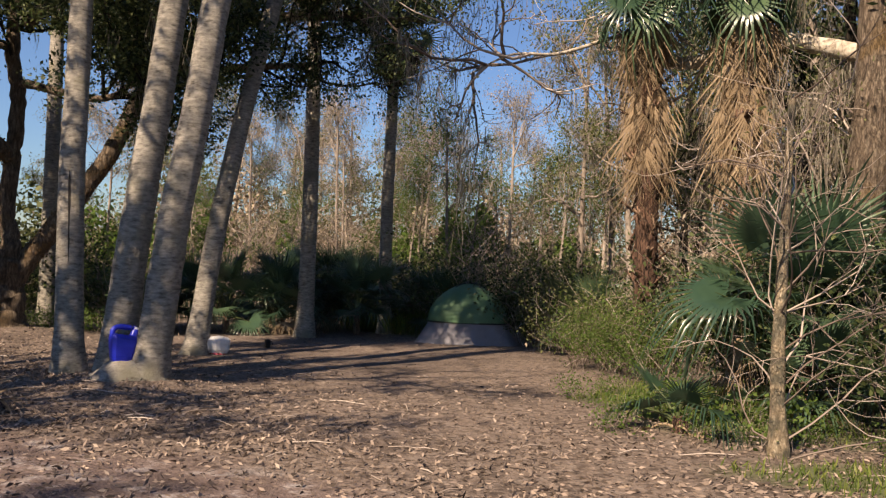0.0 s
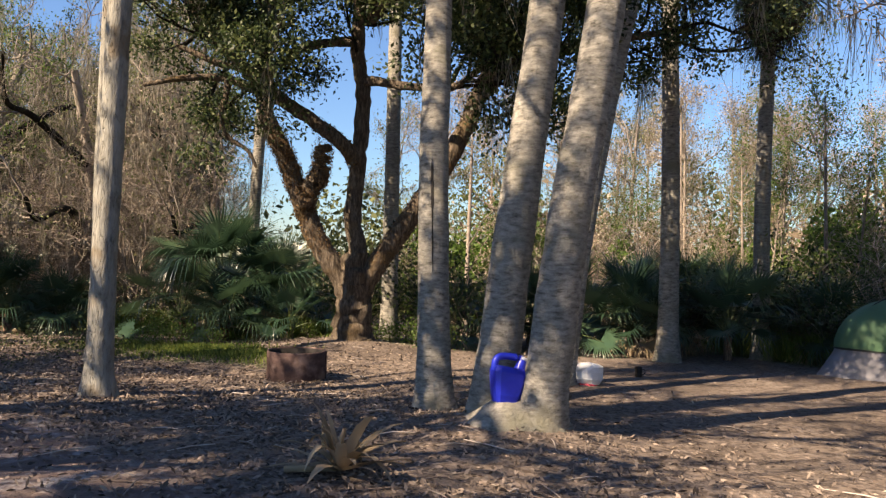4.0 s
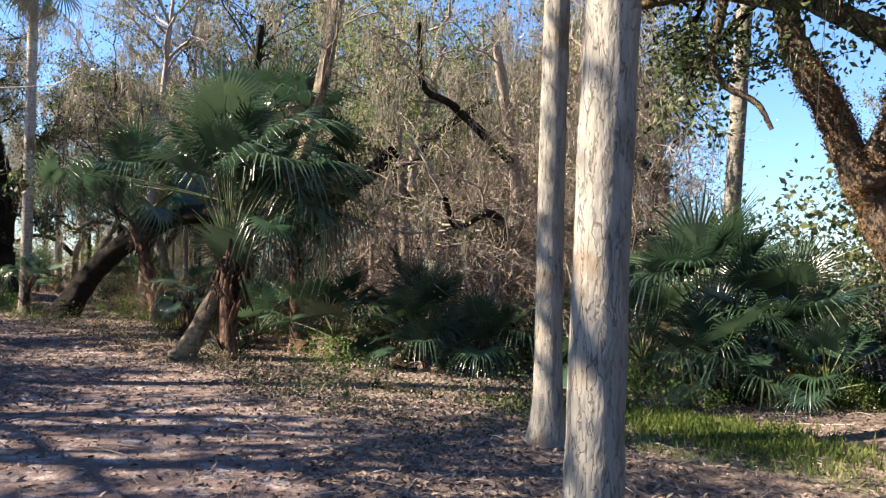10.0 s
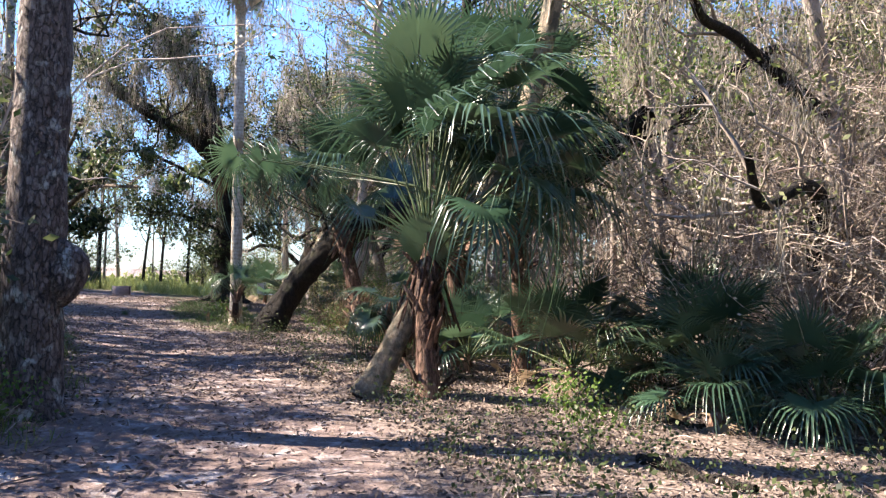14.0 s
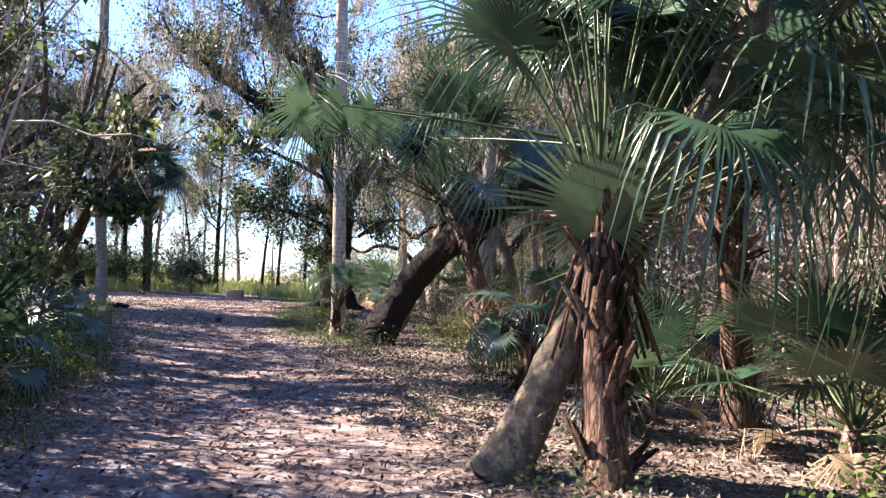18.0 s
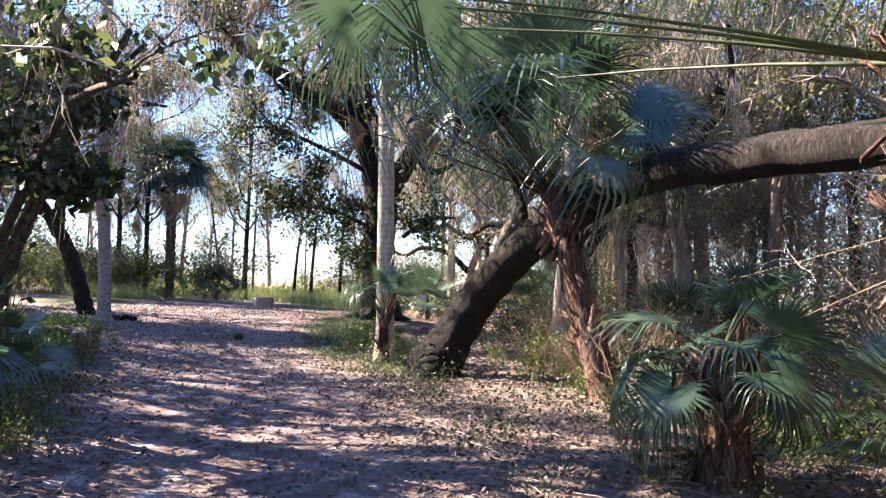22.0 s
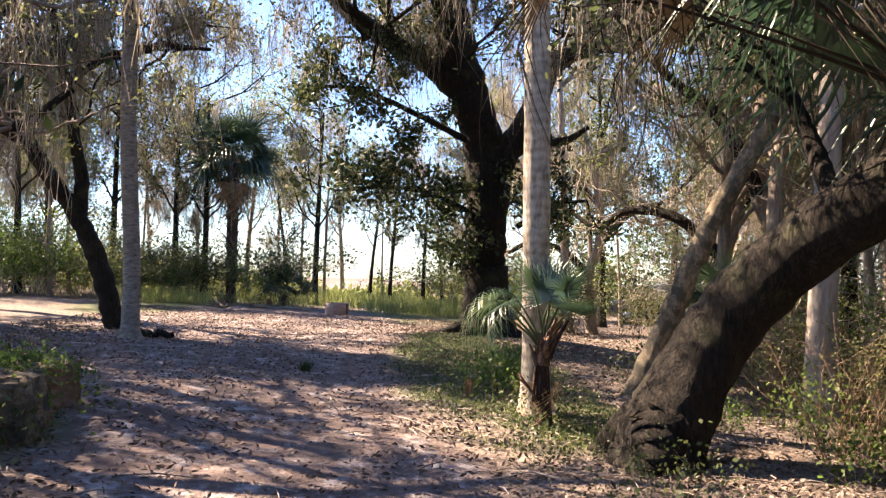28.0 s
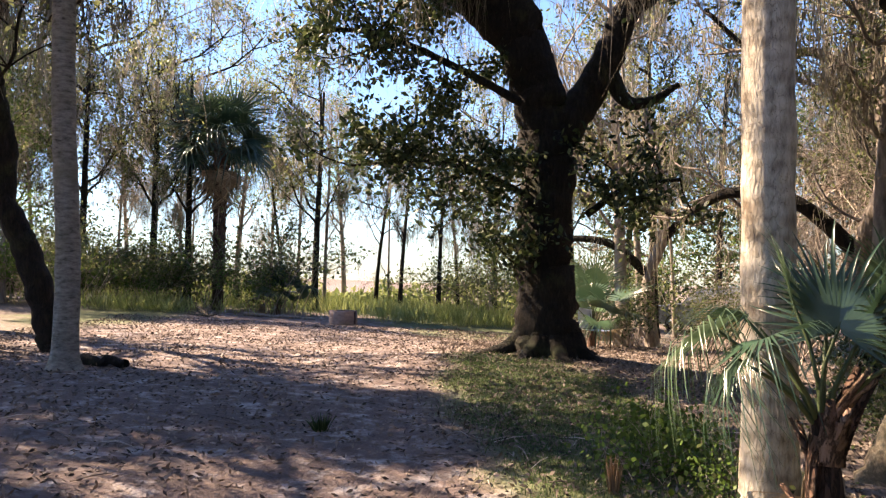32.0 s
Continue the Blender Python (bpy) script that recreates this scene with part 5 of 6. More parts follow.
# ---------- undergrowth ----------
def shrub(seed, h, w, leaf_n, leaf_size, leaf_mat, label, stems=14, twig_r=0.012, name="shrub", group="shrubs", depth=1, leaf_wide=0.5, wood_mat=None, kids=4, bend=0.35):
    rng = np.random.default_rng(seed)
    root = empty(name, 0, 0, label, "shrub", group, z=0)
    wood, tips = Shape(), []
    for k in range(stems):
        az = rng.uniform(0, 6.28)
        branching(rng, wood, (rng.normal(0, w * 0.15), rng.normal(0, w * 0.15), -0.05), (np.cos(az) * w * 0.6, np.sin(az) * w * 0.6, h), math.hypot(w * 0.5, h) * rng.uniform(0.6, 0.95), twig_r, depth, tips, bend, 0.05, kids, 0.55)
    part("stem_growth", wood.mesh("stem_growth", wood_mat or TWIG), root)
    if leaf_n:
        part("foliage", Shape().leaves(around(rng, tips, leaf_n, 0.11), leaf_size, rng, leaf_wide).mesh("foliage", leaf_mat), root)
    return root


rng = np.random.default_rng(500)
off = lambda x, y: track(np.array(x), np.array(y)) < 0.05
S_BROWN = shrub(1, 2.4, 1.6, 420, 0.07, LEAF_BROWN, "tangled leafless brush with withered leaves", 18, 0.014, name="brush", group="brush", depth=2, kids=3)
plant(S_BROWN, scatter(14, -32, -13, 17.5, 23, 1.4) + scatter(14, -8, 4, 24, 28, 1.2) + scatter(8, 4.8, 8, 12, 17, 1.0) + [(2.6, 19.5), (1.4, 21.0), (2.0, 22.6)], rng, 0.7, 1.3)
S_DARK = shrub(2, 1.9, 1.5, 1500, 0.10, LEAF_OAK, "dark green leafy shrub in shade", 16, 0.012)
plant(S_DARK, scatter(9, -9, 1.5, 20, 25, 1.4) + [(-9.8, 17.6), (-8.4, 18.4), (-7.6, 17.6), (-10.2, 18.5), (-11, 18.6)] + scatter(10, 4.4, 8, 6.5, 15, 0.9) + [(4.2, 10.4), (4.6, 11.4), (5.2, 12.2), (4.0, 16.0), (3.4, 18.6), (5.0, 9.4), (5.6, 10.4), (5.2, 8.2), (4.6, 7.2), (5.8, 7.0), (4.3, 13.0), (4.5, 14.8), (6.4, 9.0), (1.4, 19.6), (2.1, 18.6), (2.9, 17.8), (1.9, 20.6), (3.2, 19.4), (0.9, 21.6), (3.9, 18.4), (2.7, 21.4)]
      + [(-20.4, 6.0), (-22.4, 5.8), (-19.4, 5.8), (-24.0, 5.4), (-17.2, 5.7), (-16.2, 5.2), (-18.2, 6.0)] + [(-44.5, 14.5), (-47, 14.0), (-48.5, 13.2)], rng, 0.7, 1.15)
S_OLIVE = shrub(3, 1.5, 1.3, 2200, 0.06, LEAF_OLIVE, "olive-green shrub at the wood's edge", 14, 0.01)
plant(S_OLIVE, scatter(3, -32, -22, 14.2, 16.5, 1.2) + [(2.9, 13.6), (3.1, 15.0), (2.6, 17.2), (-45.5, 17.6), (-46.6, 18.4), (-44.6, 16.6), (-47.6, 18.0)] + scatter(8, -6, 4, 24, 29, 1.4), rng, 0.7, 1.2)
S_SHORE = shrub(7, 2.1, 1.7, 1900, 0.10, LEAF_OLIVE, "dense green bush on the shore", 18, 0.012, group="shore bushes")
plant(S_SHORE, scatter(15, -56, -50.8, -9, 5.6, 1.1) + [(-52, 13.5), (-51, 15), (-53, 12.4), (-57, 12.6), (-56, 10.8)], rng, 0.9, 1.45)
S_SHORE2 = shrub(8, 2.0, 1.6, 1500, 0.11, LEAF_BRIGHT, "bright green bush on the shore", 16, 0.012, group="shore bushes")
plant(S_SHORE2, scatter(17, -55, -50.4, -8, 5.4, 1.0) + [(-50.5, 14.5), (-54, 14.6), (-56.5, 15)], rng, 0.7, 1.2)
S_LIGHT = shrub(4, 1.1, 1.1, 2600, 0.048, LEAF_BRIGHT, "sunlit light green bush", 12, 0.008)
plant(S_LIGHT, [(2.5, 13.2), (3.0, 12.2), (2.9, 14.4), (3.5, 11.4), (3.2, 13.0)] + scatter(2, -32, -23.5, 14.6, 17, 1.2), rng, 0.75, 1.1)
S_DRY = shrub(9, 1.5, 1.1, 120, 0.07, LEAF_OLIVE, "pale dry weed stems standing in sun", 34, 0.007, name="dry_weed", group="dry weeds", kids=3, wood_mat=DRY_STEM)
plant(S_DRY, scatter(40, -33, -22.5, 12.8, 17.5, 0.6) + scatter(14, -8, 3, 25, 29, 0.9), rng, 0.45, 0.85)
S_TALL = shrub(5, 4.2, 2.0, 1300, 0.10, LEAF_OAK, "tall dark bush with thin crooked stems beside the track", 12, 0.025, depth=2)
plant(S_TALL, [(-22.0, 5.3), (-24.2, 4.8), (-19.8, 4.9)], rng, 0.95, 1.15)
S_TANGLE = shrub(10, 4.4, 2.6, 2400, 0.05, LEAF_BROWN, "tall tangle of crooked brown branches and withered leaves", 8, 0.02, name="brush", group="brush", depth=2, kids=7, wood_mat=TWIG, bend=0.75)
plant(S_TANGLE, scatter(12, -21, -14.5, 16.4, 22.5, 1.3) + scatter(6, -30, -21, 19, 23, 1.3) + [(-15.2, 17.2), (-17.4, 16.4), (-19.6, 16.6)] + scatter(8, -46, -33, 14.5, 20, 1.6, clear_view), rng, 0.7, 1.05)
plant(shrub(11, 1.0, 1.2, 900, 0.085, LEAF_OAK, "low dark green understory shrub in shade", 12, 0.009), [(-15.4, 15.4), (-16.4, 15.8), (-17.6, 15.4), (-18.6, 15.9), (-19.6, 15.2), (-14.6, 16.4), (-20.6, 15.6), (-18.0, 15.0), (-16.9, 15.3), (-19.2, 14.8), (-33.4, 13.4), (-34.4, 14.0), (-35.4, 14.6), (-33.0, 14.6), (-36.6, 15.2), (-32.8, 13.0), (-34.0, 15.2)], rng, 0.6, 1.0)
S_HERB = shrub(6, 0.32, 0.4, 380, 0.042, LEAF_BRIGHT, "low leafy green herbs on litter", 7, 0.004, name="herb", group="herbs", leaf_wide=0.7)
herbs = [(2.6 + rng.normal(0, 0.5), 8.9 + rng.normal(0, 0.7)) for _ in range(9)] + [(-32.2 + rng.normal(0, 0.3), 10.55 + rng.normal(0, 0.12)) for _ in range(7)] + scatter(40, -19, -12.0, 4.0, 7.2, 0.28, off) + scatter(34, -25, -17, 5.4, 7.4, 0.3, off) + scatter(22, -29.5, -25, 4.6, 6.2, 0.3, off) \
    + scatter(6, -13.6, -9.8, 13.0, 14.6, 0.3) + scatter(2, -18, -13.5, 11.6, 13.4, 0.5) + scatter(16, -31, -22.5, 12.2, 15, 0.5) + scatter(14, -10.5, -7.5, 16.2, 17.2, 0.25) + scatter(5, 2.6, 4.4, 5.6, 8.2, 0.35)
plant(S_HERB, herbs, rng, 0.6, 1.3)

S_IVY = shrub(12, 0.14, 0.45, 200, 0.036, LEAF_OAK, "low dark green creeping weeds on litter", 8, 0.003, name="weed", group="weeds", leaf_wide=0.7)
plant(S_IVY, scatter(46, -19, -11.5, 10.2, 14.4, 0.4, off) + scatter(16, -27, -20, 10.4, 12.6, 0.45, off) + scatter(14, -31, -27, 10.0, 11.4, 0.4, off) + scatter(20, -30, -20, 4.8, 6.6, 0.45, off), rng, 0.7, 1.4)


def grass_tuft(x, y, h, wide, mat, label, seed):
    """A small upright tuft of blades."""
    rng = np.random.default_rng(seed)
    root = empty("grass_tuft", x, y, label, "grass", "grass tufts")
    for k in range(3):
        sh = Shape()
        for _ in range(26):
            az, out = rng.uniform(0, 6.28), wide * rng.uniform(0.1, 1.0)
            b = np.array([0.35 * out * np.cos(az), 0.35 * out * np.sin(az), -0.02])
            top = np.array([out * np.cos(az), out * np.sin(az), h * rng.uniform(0.55, 1.1)])
            sh.tube(np.array([b, b * 0.5 + top * 0.5 + [0, 0, 0.08 * h], top]), [0.005, 0.004, 0.001], 3)
        part("blade_growth", sh.mesh("blade_growth", mat), root)
    return root


grass_tuft(-31.8, 9.98, 0.26, 0.08, DRY_STEM, "small pale tuft of dry grass beside a palm", 1)
grass_tuft(-33.6, 7.82, 0.16, 0.16, GRASS_SHORT, "small green tuft in the bare track", 2)


# dark many-stemmed tree leaning over the bank
bank = empty("bank_tree", -25.9, 5.9, "dark broad-leaved tree fanning crooked stems over the bank", "tree")
bk = float(bank.location.z)
BT = []
for k, (tx, ty, tz) in enumerate(((-25.2, 7.4, 3.6), (-24.2, 7.6, 3.3), (-22.4, 8.1, 2.5), (-23.6, 7.2, 3.7), (-25.4, 6.6, 4.5), (-24.6, 6.0, 5.0), (-26.6, 6.4, 4.6), (-25.0, 5.0, 4.6), (-26.6, 5.0, 4.0))):
    u = 0.05 * k
    BT.append(limb(bank, [(-25.9 + u, 5.9 - u, bk - 0.1), (-25.9 + 0.2 * (tx + 25.9) + u, 5.9 + 0.2 * (ty - 5.9) - u, bk + 0.33 * max(tz, 3.4)), (-25.9 + 0.6 * (tx + 25.9), 5.9 + 0.6 * (ty - 5.9), bk + 0.7 * max(tz, 3.4)), (tx, ty, tz)], 0.075, 0.02, BARK_OAK, 90 + k, "stem", 6))
foliage(bank, np.random.default_rng(91), BT, 5, 0.8, 0.012, 3000, 0.13, LEAF_OAK, BARK_OAK, 200, 0.7, depth=1, lift=-0.02, start=0.45, spread=0.12, wide=0.55, kids=3, clumps=60)

# bare sunlit sapling with twiggy stems
sap = empty("bare_sapling", 2.97, 6.6, "bare pale sapling with many crooked twigs in sun", "tree")
rs = np.random.default_rng(6)
sz = float(sap.location.z)
_, sp = trunk_part(sap, [(2.97, 6.6, sz - 0.05), (2.95, 6.62, 0.7), (2.99, 6.65, 1.7), (3.05, 6.7, 3.0)], 0.075, 0.03, BARK_TAN, 18, 9, 0.4, 0.05, 6)
wood, tips = Shape(), []
for k in range(26):
    i = rs.integers(0, len(sp))
    az = rs.uniform(0, 6.28)
    branching(rs, wood, sp[i], (np.cos(az), np.sin(az), rs.uniform(0.2, 1.2)), rs.uniform(0.6, 1.5), 0.012, 2, tips, 0.4, 0.05, 3)
part("twig_growth", wood.mesh("twig_growth", TWIG), sap)

# tall tree behind the sapling
rt = empty("thicket_tree", 6.4, 11.8, "tall rough-barked trunk with a pale arching limb behind brush", "tree")
T1 = limb(rt, [(6.4, 11.8, -0.6), (6.5, 11.8, 2.0), (6.7, 11.9, 4.5), (6.9, 12.0, 9.5)], 0.34, 0.24, BARK_OAK, 61, "trunk", 14)
T2 = limb(rt, [(6.7, 12.2, 5.0), (5.6, 13.6, 5.6), (4.6, 15.0, 5.5), (4.2, 15.8, 6.6), (4.0, 16.2, 8.0)], 0.15, 0.09, BARK_PALE, 62)
T4 = limb(rt, [(4.2, 15.6, 6.4), (3.2, 15.2, 6.0), (2.1, 14.6, 5.5), (1.2, 14.4, 5.4), (0.4, 14.4, 5.0)], 0.05, 0.015, BARK_PALE, 64, sides=6)
T3 = limb(rt, [(6.6, 11.9, 4.0), (7.6, 11.6, 4.4), (9.0, 11.2, 4.7)], 0.12, 0.06, BARK_OAK, 63)
foliage(rt, np.random.default_rng(15), [T1[10:], T2[10:], T3[4:], T4[16:]], 9, 1.8, 0.035, 5000, 0.07, LEAF_OLIVE, TWIG, 5200, 1.5, start=0.2)


# ---------- ground cover ----------
def ground_points(rng, n, x0, x1, y0, y1, weight):
    out = []
    got = 0
    while got < n:
        x, y = rng.uniform(x0, x1, 40000), rng.uniform(y0, y1, 40000)
        k = rng.uniform(0, 1, 40000) < weight(x, y)
        out.append(np.stack([x[k], y[k]], 1))
        got += int(k.sum())
    p = np.concatenate(out)[:n]
    return np.concatenate([p, gz(p[:, 0], p[:, 1])[:, None]], 1)


def litter_weight(x, y):
    line = np.interp(x, [-48, -27, -18, -9, -4, 0], [6.5, 8.3, 9.2, 7.5, 3.5, 0])
    d = np.abs(y - line)
    w = np.exp(-((d - 2) / 5) ** 2) * (1 - 0.66 * track(x, y)) * (0.55 + 0.45 * (wobble(1.7 * x, 1.9 * y) > -0.1))
    return np.clip(w, 0, 1)


rng = np.random.default_rng(321)
c = ground_points(rng, 260000, -48, 8, 1.5, 20, litter_weight)
c[:, 2] += 0.006
ax = rng.standard_normal((len(c), 3)) * np.array([1, 1, 0.4])
tagged(new("fallen_leaves", Shape().leaves(c, 0.06, rng, 0.38, 0, ax).mesh("fallen_leaves", LITTER)), "brown fallen leaves strewn on the forest floor", "leaf litter", kind="stuff")
sh = Shape()
tw = ground_points(rng, 1500, -34, 6, 3, 18, litter_weight)
for p in tw:
    a, L = rng.uniform(0, 6.28), rng.uniform(0.1, 0.55)
    d = np.array([np.cos(a), np.sin(a), 0]) * L
    q = p + d
    sh.tube([p + (0, 0, 0.01), p + d * 0.5 + (0, 0, 0.025), (q[0], q[1], g(q[0], q[1]) + 0.012)], [0.005, 0.006, 0.003], 4)
tagged(new("fallen_twigs", sh.mesh("fallen_twigs", TWIG)), "dry twigs and bark chips lying on the litter", "twig_growth", kind="stuff")


def grass(name, n, x0, x1, y0, y1, weight, h, mat, label, wide=0.05):
    c = ground_points(rng, n, x0, x1, y0, y1, weight)
    ax = rng.standard_normal((n, 3)) * np.array([0.4, 0.4, 0]) + np.array([0, 0, 1.0])
    tagged(new(name, Shape().leaves(c - [0, 0, 0.01], h, rng, wide, 0, ax).mesh(name, mat)), label, "grass", kind="stuff")


grass("grass", 42000, -41, -28, 8.2, 12.5, lambda x, y: green_at(x, y) * (1 - 0.9 * track(x, y)), 0.05, GRASS_SHORT, "short green grass beside the track", 0.12)
grass("grass", 26000, -30, 6, 2.5, 20, lambda x, y: green_at(x, y) * (1 - 0.97 * track(x, y)) * np.exp(-((y - 9) / 9) ** 2), 0.10, GRASS, "patchy green grass and weeds in the litter", 0.12)
grass("grass", 7000, -13.5, -8.8, 12.2, 14.8, lambda x, y: np.exp(-((x + 11.0) / 1.3) ** 2 - ((y - 13.5) / 0.45) ** 2), 0.11, GRASS, "bright tufty grass at the foot of the oak", 0.16)
grass("tall_grass", 9000, -3, 3, 20.5, 26, lambda x, y: green_at(x, y), 0.7, GRASS, "tall sunlit green grass behind the tent", 0.035)
grass("tall_grass", 9000, -17, -10.5, 15.5, 20, lambda x, y: green_at(x, y), 0.5, GRASS, "bright grass in a gap of the wood", 0.04)
grass("tall_grass", 5000, -31.5, -21.5, 12.9, 16.5, lambda x, y: 0.25 + 0.75 * green_at(x, y), 0.20, GRASS, "sunlit green grass among dry stems behind a leaning trunk", 0.05)
grass("bank_grass", 9000, -27, -12, 4.6, 7.6, lambda x, y: (1 - track(x, y)) * (0.35 + 0.65 * (wobble(1.9 * x, 2.3 * y) > 0)), 0.14, GRASS, "thin green grass and weeds on the low bank", 0.06)
grass("shore_grass", 16000, -66, -49.5, -4, 16, lambda x, y: green_at(x, y) * 0.9 + 0.06, 0.6, REED, "sunlit yellow-green marsh grass on the shore", 0.04)


# ---------- things of the camp ----------
def ring_mesh(r, h, thick, name, mat):
    prof = [(r - thick, 0), (r, 0), (r + 0.006, 0.012), (r + 0.004, h * 0.5), (r + 0.008, h - 0.02), (r, h), (r - thick, h), (r - thick, h * 0.5)]
    n = 40
    a = np.linspace(0, 2 * np.pi, n, endpoint=False)
    rr = np.random.default_rng(3)
    wob = 1 + 0.006 * np.sin(3 * a + 1) + 0.004 * rr.standard_normal(n)
    v = np.concatenate([np.stack([p * wob * np.cos(a), p * wob * np.sin(a), np.full(n, z)], 1) for p, z in prof])
    k = len(prof)
    f = [(i * n + j, i * n + (j + 1) % n, ((i + 1) % k) * n + (j + 1) % n, ((i + 1) % k) * n + j) for i in range(k) for j in range(n)]
    return mesh_of(name, v, f, mat, True)


def box_part(name, parent, size, at, mat, bevel=0.006, rot=0.0, label=""):
    bm = bmesh.new()
    bmesh.ops.create_cube(bm, size=1, matrix=Matrix.Diagonal((*size, 1)))
    bmesh.ops.bevel(bm, geom=bm.edges[:], offset=bevel, segments=2, affect="EDGES")
    me = bpy.data.meshes.new(name)
    bm.to_mesh(me), bm.free()
    me.materials.append(mat)
    return part(name, me, parent, label, Matrix.Translation(at) @ Matrix.Rotation(rot, 4, "Z"))


def fire_ring(x, y, r, h, label, turn, steel=RUST):
    root = empty("fire_ring", x, y, label, "fire ring", "fire rings")
    root.rotation_euler.z = turn
    part("ring", ring_mesh(r, h, 0.012, "ring", steel), root)
    # thin near-black sheet just inside the ring's wall
    part("inner_liner", ring_mesh(r - 0.014, h - 0.015, 0.006, "inner_liner", SOOT), root, "near-black inside")
    n = 32
    a = np.linspace(0, 2 * np.pi, n, endpoint=False)
    v = [(0, 0, 0.10)] + [((r - 0.03) * k * math.cos(t), (r - 0.03) * k * math.sin(t), 0.10 - 0.05 * k + 0.012 * math.sin(9 * t + 5 * k)) for k in (0.5, 1.0) for t in a]
    f = [(1 + j, 1 + (j + 1) % n, 1 + n + (j + 1) % n, 1 + n + j) for j in range(n)]
    f += [(0, 1 + j, 1 + (j + 1) % n, 1 + (j + 2) % n) for j in range(0, n, 2)]
    part("ash_bed", mesh_of("ash_bed", v, f, SOOT), root, "dark ash")
    box_part("seam_plate", root, (0.012, 0.09, h * 0.9), (r + 0.008, 0, h / 2), RUST, 0.003)
    return root


PALE_RUST = material("pale_pink_rust", [(0.3, (0.20, 0.145, 0.13)), (0.55, (0.33, 0.25, 0.225)), (0.8, (0.44, 0.35, 0.32))], 7, (1, 1, 1.6), 0.8, 0.25, 40)
fire_ring(-7.95, 12.1, 0.42, 0.42, "rusty round steel fire ring on leaf litter", 0.4)
fire_ring(-48.6, 7.45, 0.40, 0.40, "pinkish rusty fire ring at the far edge of the clearing", 1.0, PALE_RUST)

# Tent
TENT_GREEN = material("tent_green_fabric", [(0.3, (0.075, 0.16, 0.085)), (0.7, (0.10, 0.205, 0.11))], 3, rough=0.6, bump=0.15, bump_scale=5, through_light=0.15)
TENT_GREY = material("tent_grey_fabric", [(0.3, (0.165, 0.16, 0.18)), (0.7, (0.21, 0.205, 0.225))], 3, rough=0.65, bump=0.15, bump_scale=5)
TENT_DARK = material("tent_dark_trim", [(0.3, (0.012, 0.016, 0.015)), (0.7, (0.03, 0.035, 0.03))], 5, rough=0.6, bump=0)
tent = empty("dome_tent", 0.72, 19.2, "green and grey dome tent pitched on leaf litter", "tent")
tent.rotation_euler.z = radians(-10)


def tent_skin(z0, z1, rows, out=0.0):
    """Rings of a squarish dome between two heights."""
    H, W, D = 1.46, 1.27, 1.15
    n = 48
    a = np.linspace(0, 2 * np.pi, n, endpoint=False)
    v = []
    for i in range(rows + 1):
        z = z0 + (z1 - z0) * i / rows
        u = max(0.0, (z - 0.5) / (H - 0.5))
        s = 1 - 0.23 * z / 0.5 if z < 0.5 else 0.77 * max(0.0, 1 - u ** 2.0) ** 0.6
        e = 0.35 + 0.4 * (z / H)
        cx, sx = np.cos(a), np.sin(a)
        k = 1 / (np.abs(cx) ** (2 / e) + np.abs(sx) ** (2 / e)) ** (e / 2)
        x, y = (W * s + out) * k * cx - 0.10 * u * (1 - 0.5 * u), (D * s + out) * k * sx
        v.append(np.stack([x, y, np.full(n, z) + 0.012 * np.sin(5 * a) * (i > 0)], 1))
    f = [(i * n + j, i * n + (j + 1) % n, (i + 1) * n + (j + 1) % n, (i + 1) * n + j) for i in range(rows) for j in range(n)]
    return mesh_of("skin", np.concatenate(v), f, TENT_GREY, True)


lower = tent_skin(0.0, 0.56, 5)
part("lower_wall", lower, tent, "grey lower wall")
fly = tent_skin(0.53, 1.459, 18, 0.02)
fly.materials.clear()
fly.materials.append(TENT_GREEN)
part("rainfly", fly, tent, "green rainfly")
band = tent_skin(0.525, 0.555, 1, 0.028)
band.materials.clear()
band.materials.append(TENT_DARK)
part("fly_hem", band, tent, "black hem")
for k in (-1, 1):
    pts = []
    for s in np.linspace(-1, 1, 25):
        z = 1.47 * (1 - abs(s) ** 2.6)
        pts.append((1.12 * s * 0.78, k * 0.98 * s * 0.78, z + 0.02))
    part("pole", Shape().tube(pts, [0.009] * 25, 6).mesh("pole", TENT_DARK, True), tent, "thin tent pole")
for sx in (-1, 1):
    for sy in (-1, 1):
        part("guy_line", Shape().tube([(1.15 * sx, 1.0 * sy, 0.5), (1.6 * sx, 1.5 * sy, 0.03)], [0.004, 0.004], 4).mesh("guy_line", TENT_DARK), tent)
        part("peg", Shape().tube([(1.6 * sx, 1.5 * sy, 0.06), (1.63 * sx, 1.53 * sy, -0.1)], [0.006, 0.004], 5).mesh("peg", TENT_DARK), tent)

# Blue jug wedged between the palm pair
BLUE = material("blue_plastic", [(0.3, (0.010, 0.022, 0.42)), (0.7, (0.016, 0.035, 0.52))], 4, rough=0.35, bump=0.05, spec=0.5, through_light=0.12)
jug = empty("water_jug", -3.98, 9.46, "blue plastic water jug wedged between palm trunks", "jug", z=0.04)
jug.rotation_euler = (radians(-6), radians(10), radians(38))
bm = bmesh.new()
prof = [(0.00, 0.05, 0.045), (0.03, 0.105, 0.085), (0.10, 0.128, 0.105), (0.22, 0.155, 0.115), (0.31, 0.172, 0.115), (0.35, 0.165, 0.10), (0.365, 0.14, 0.075)]
loops = []
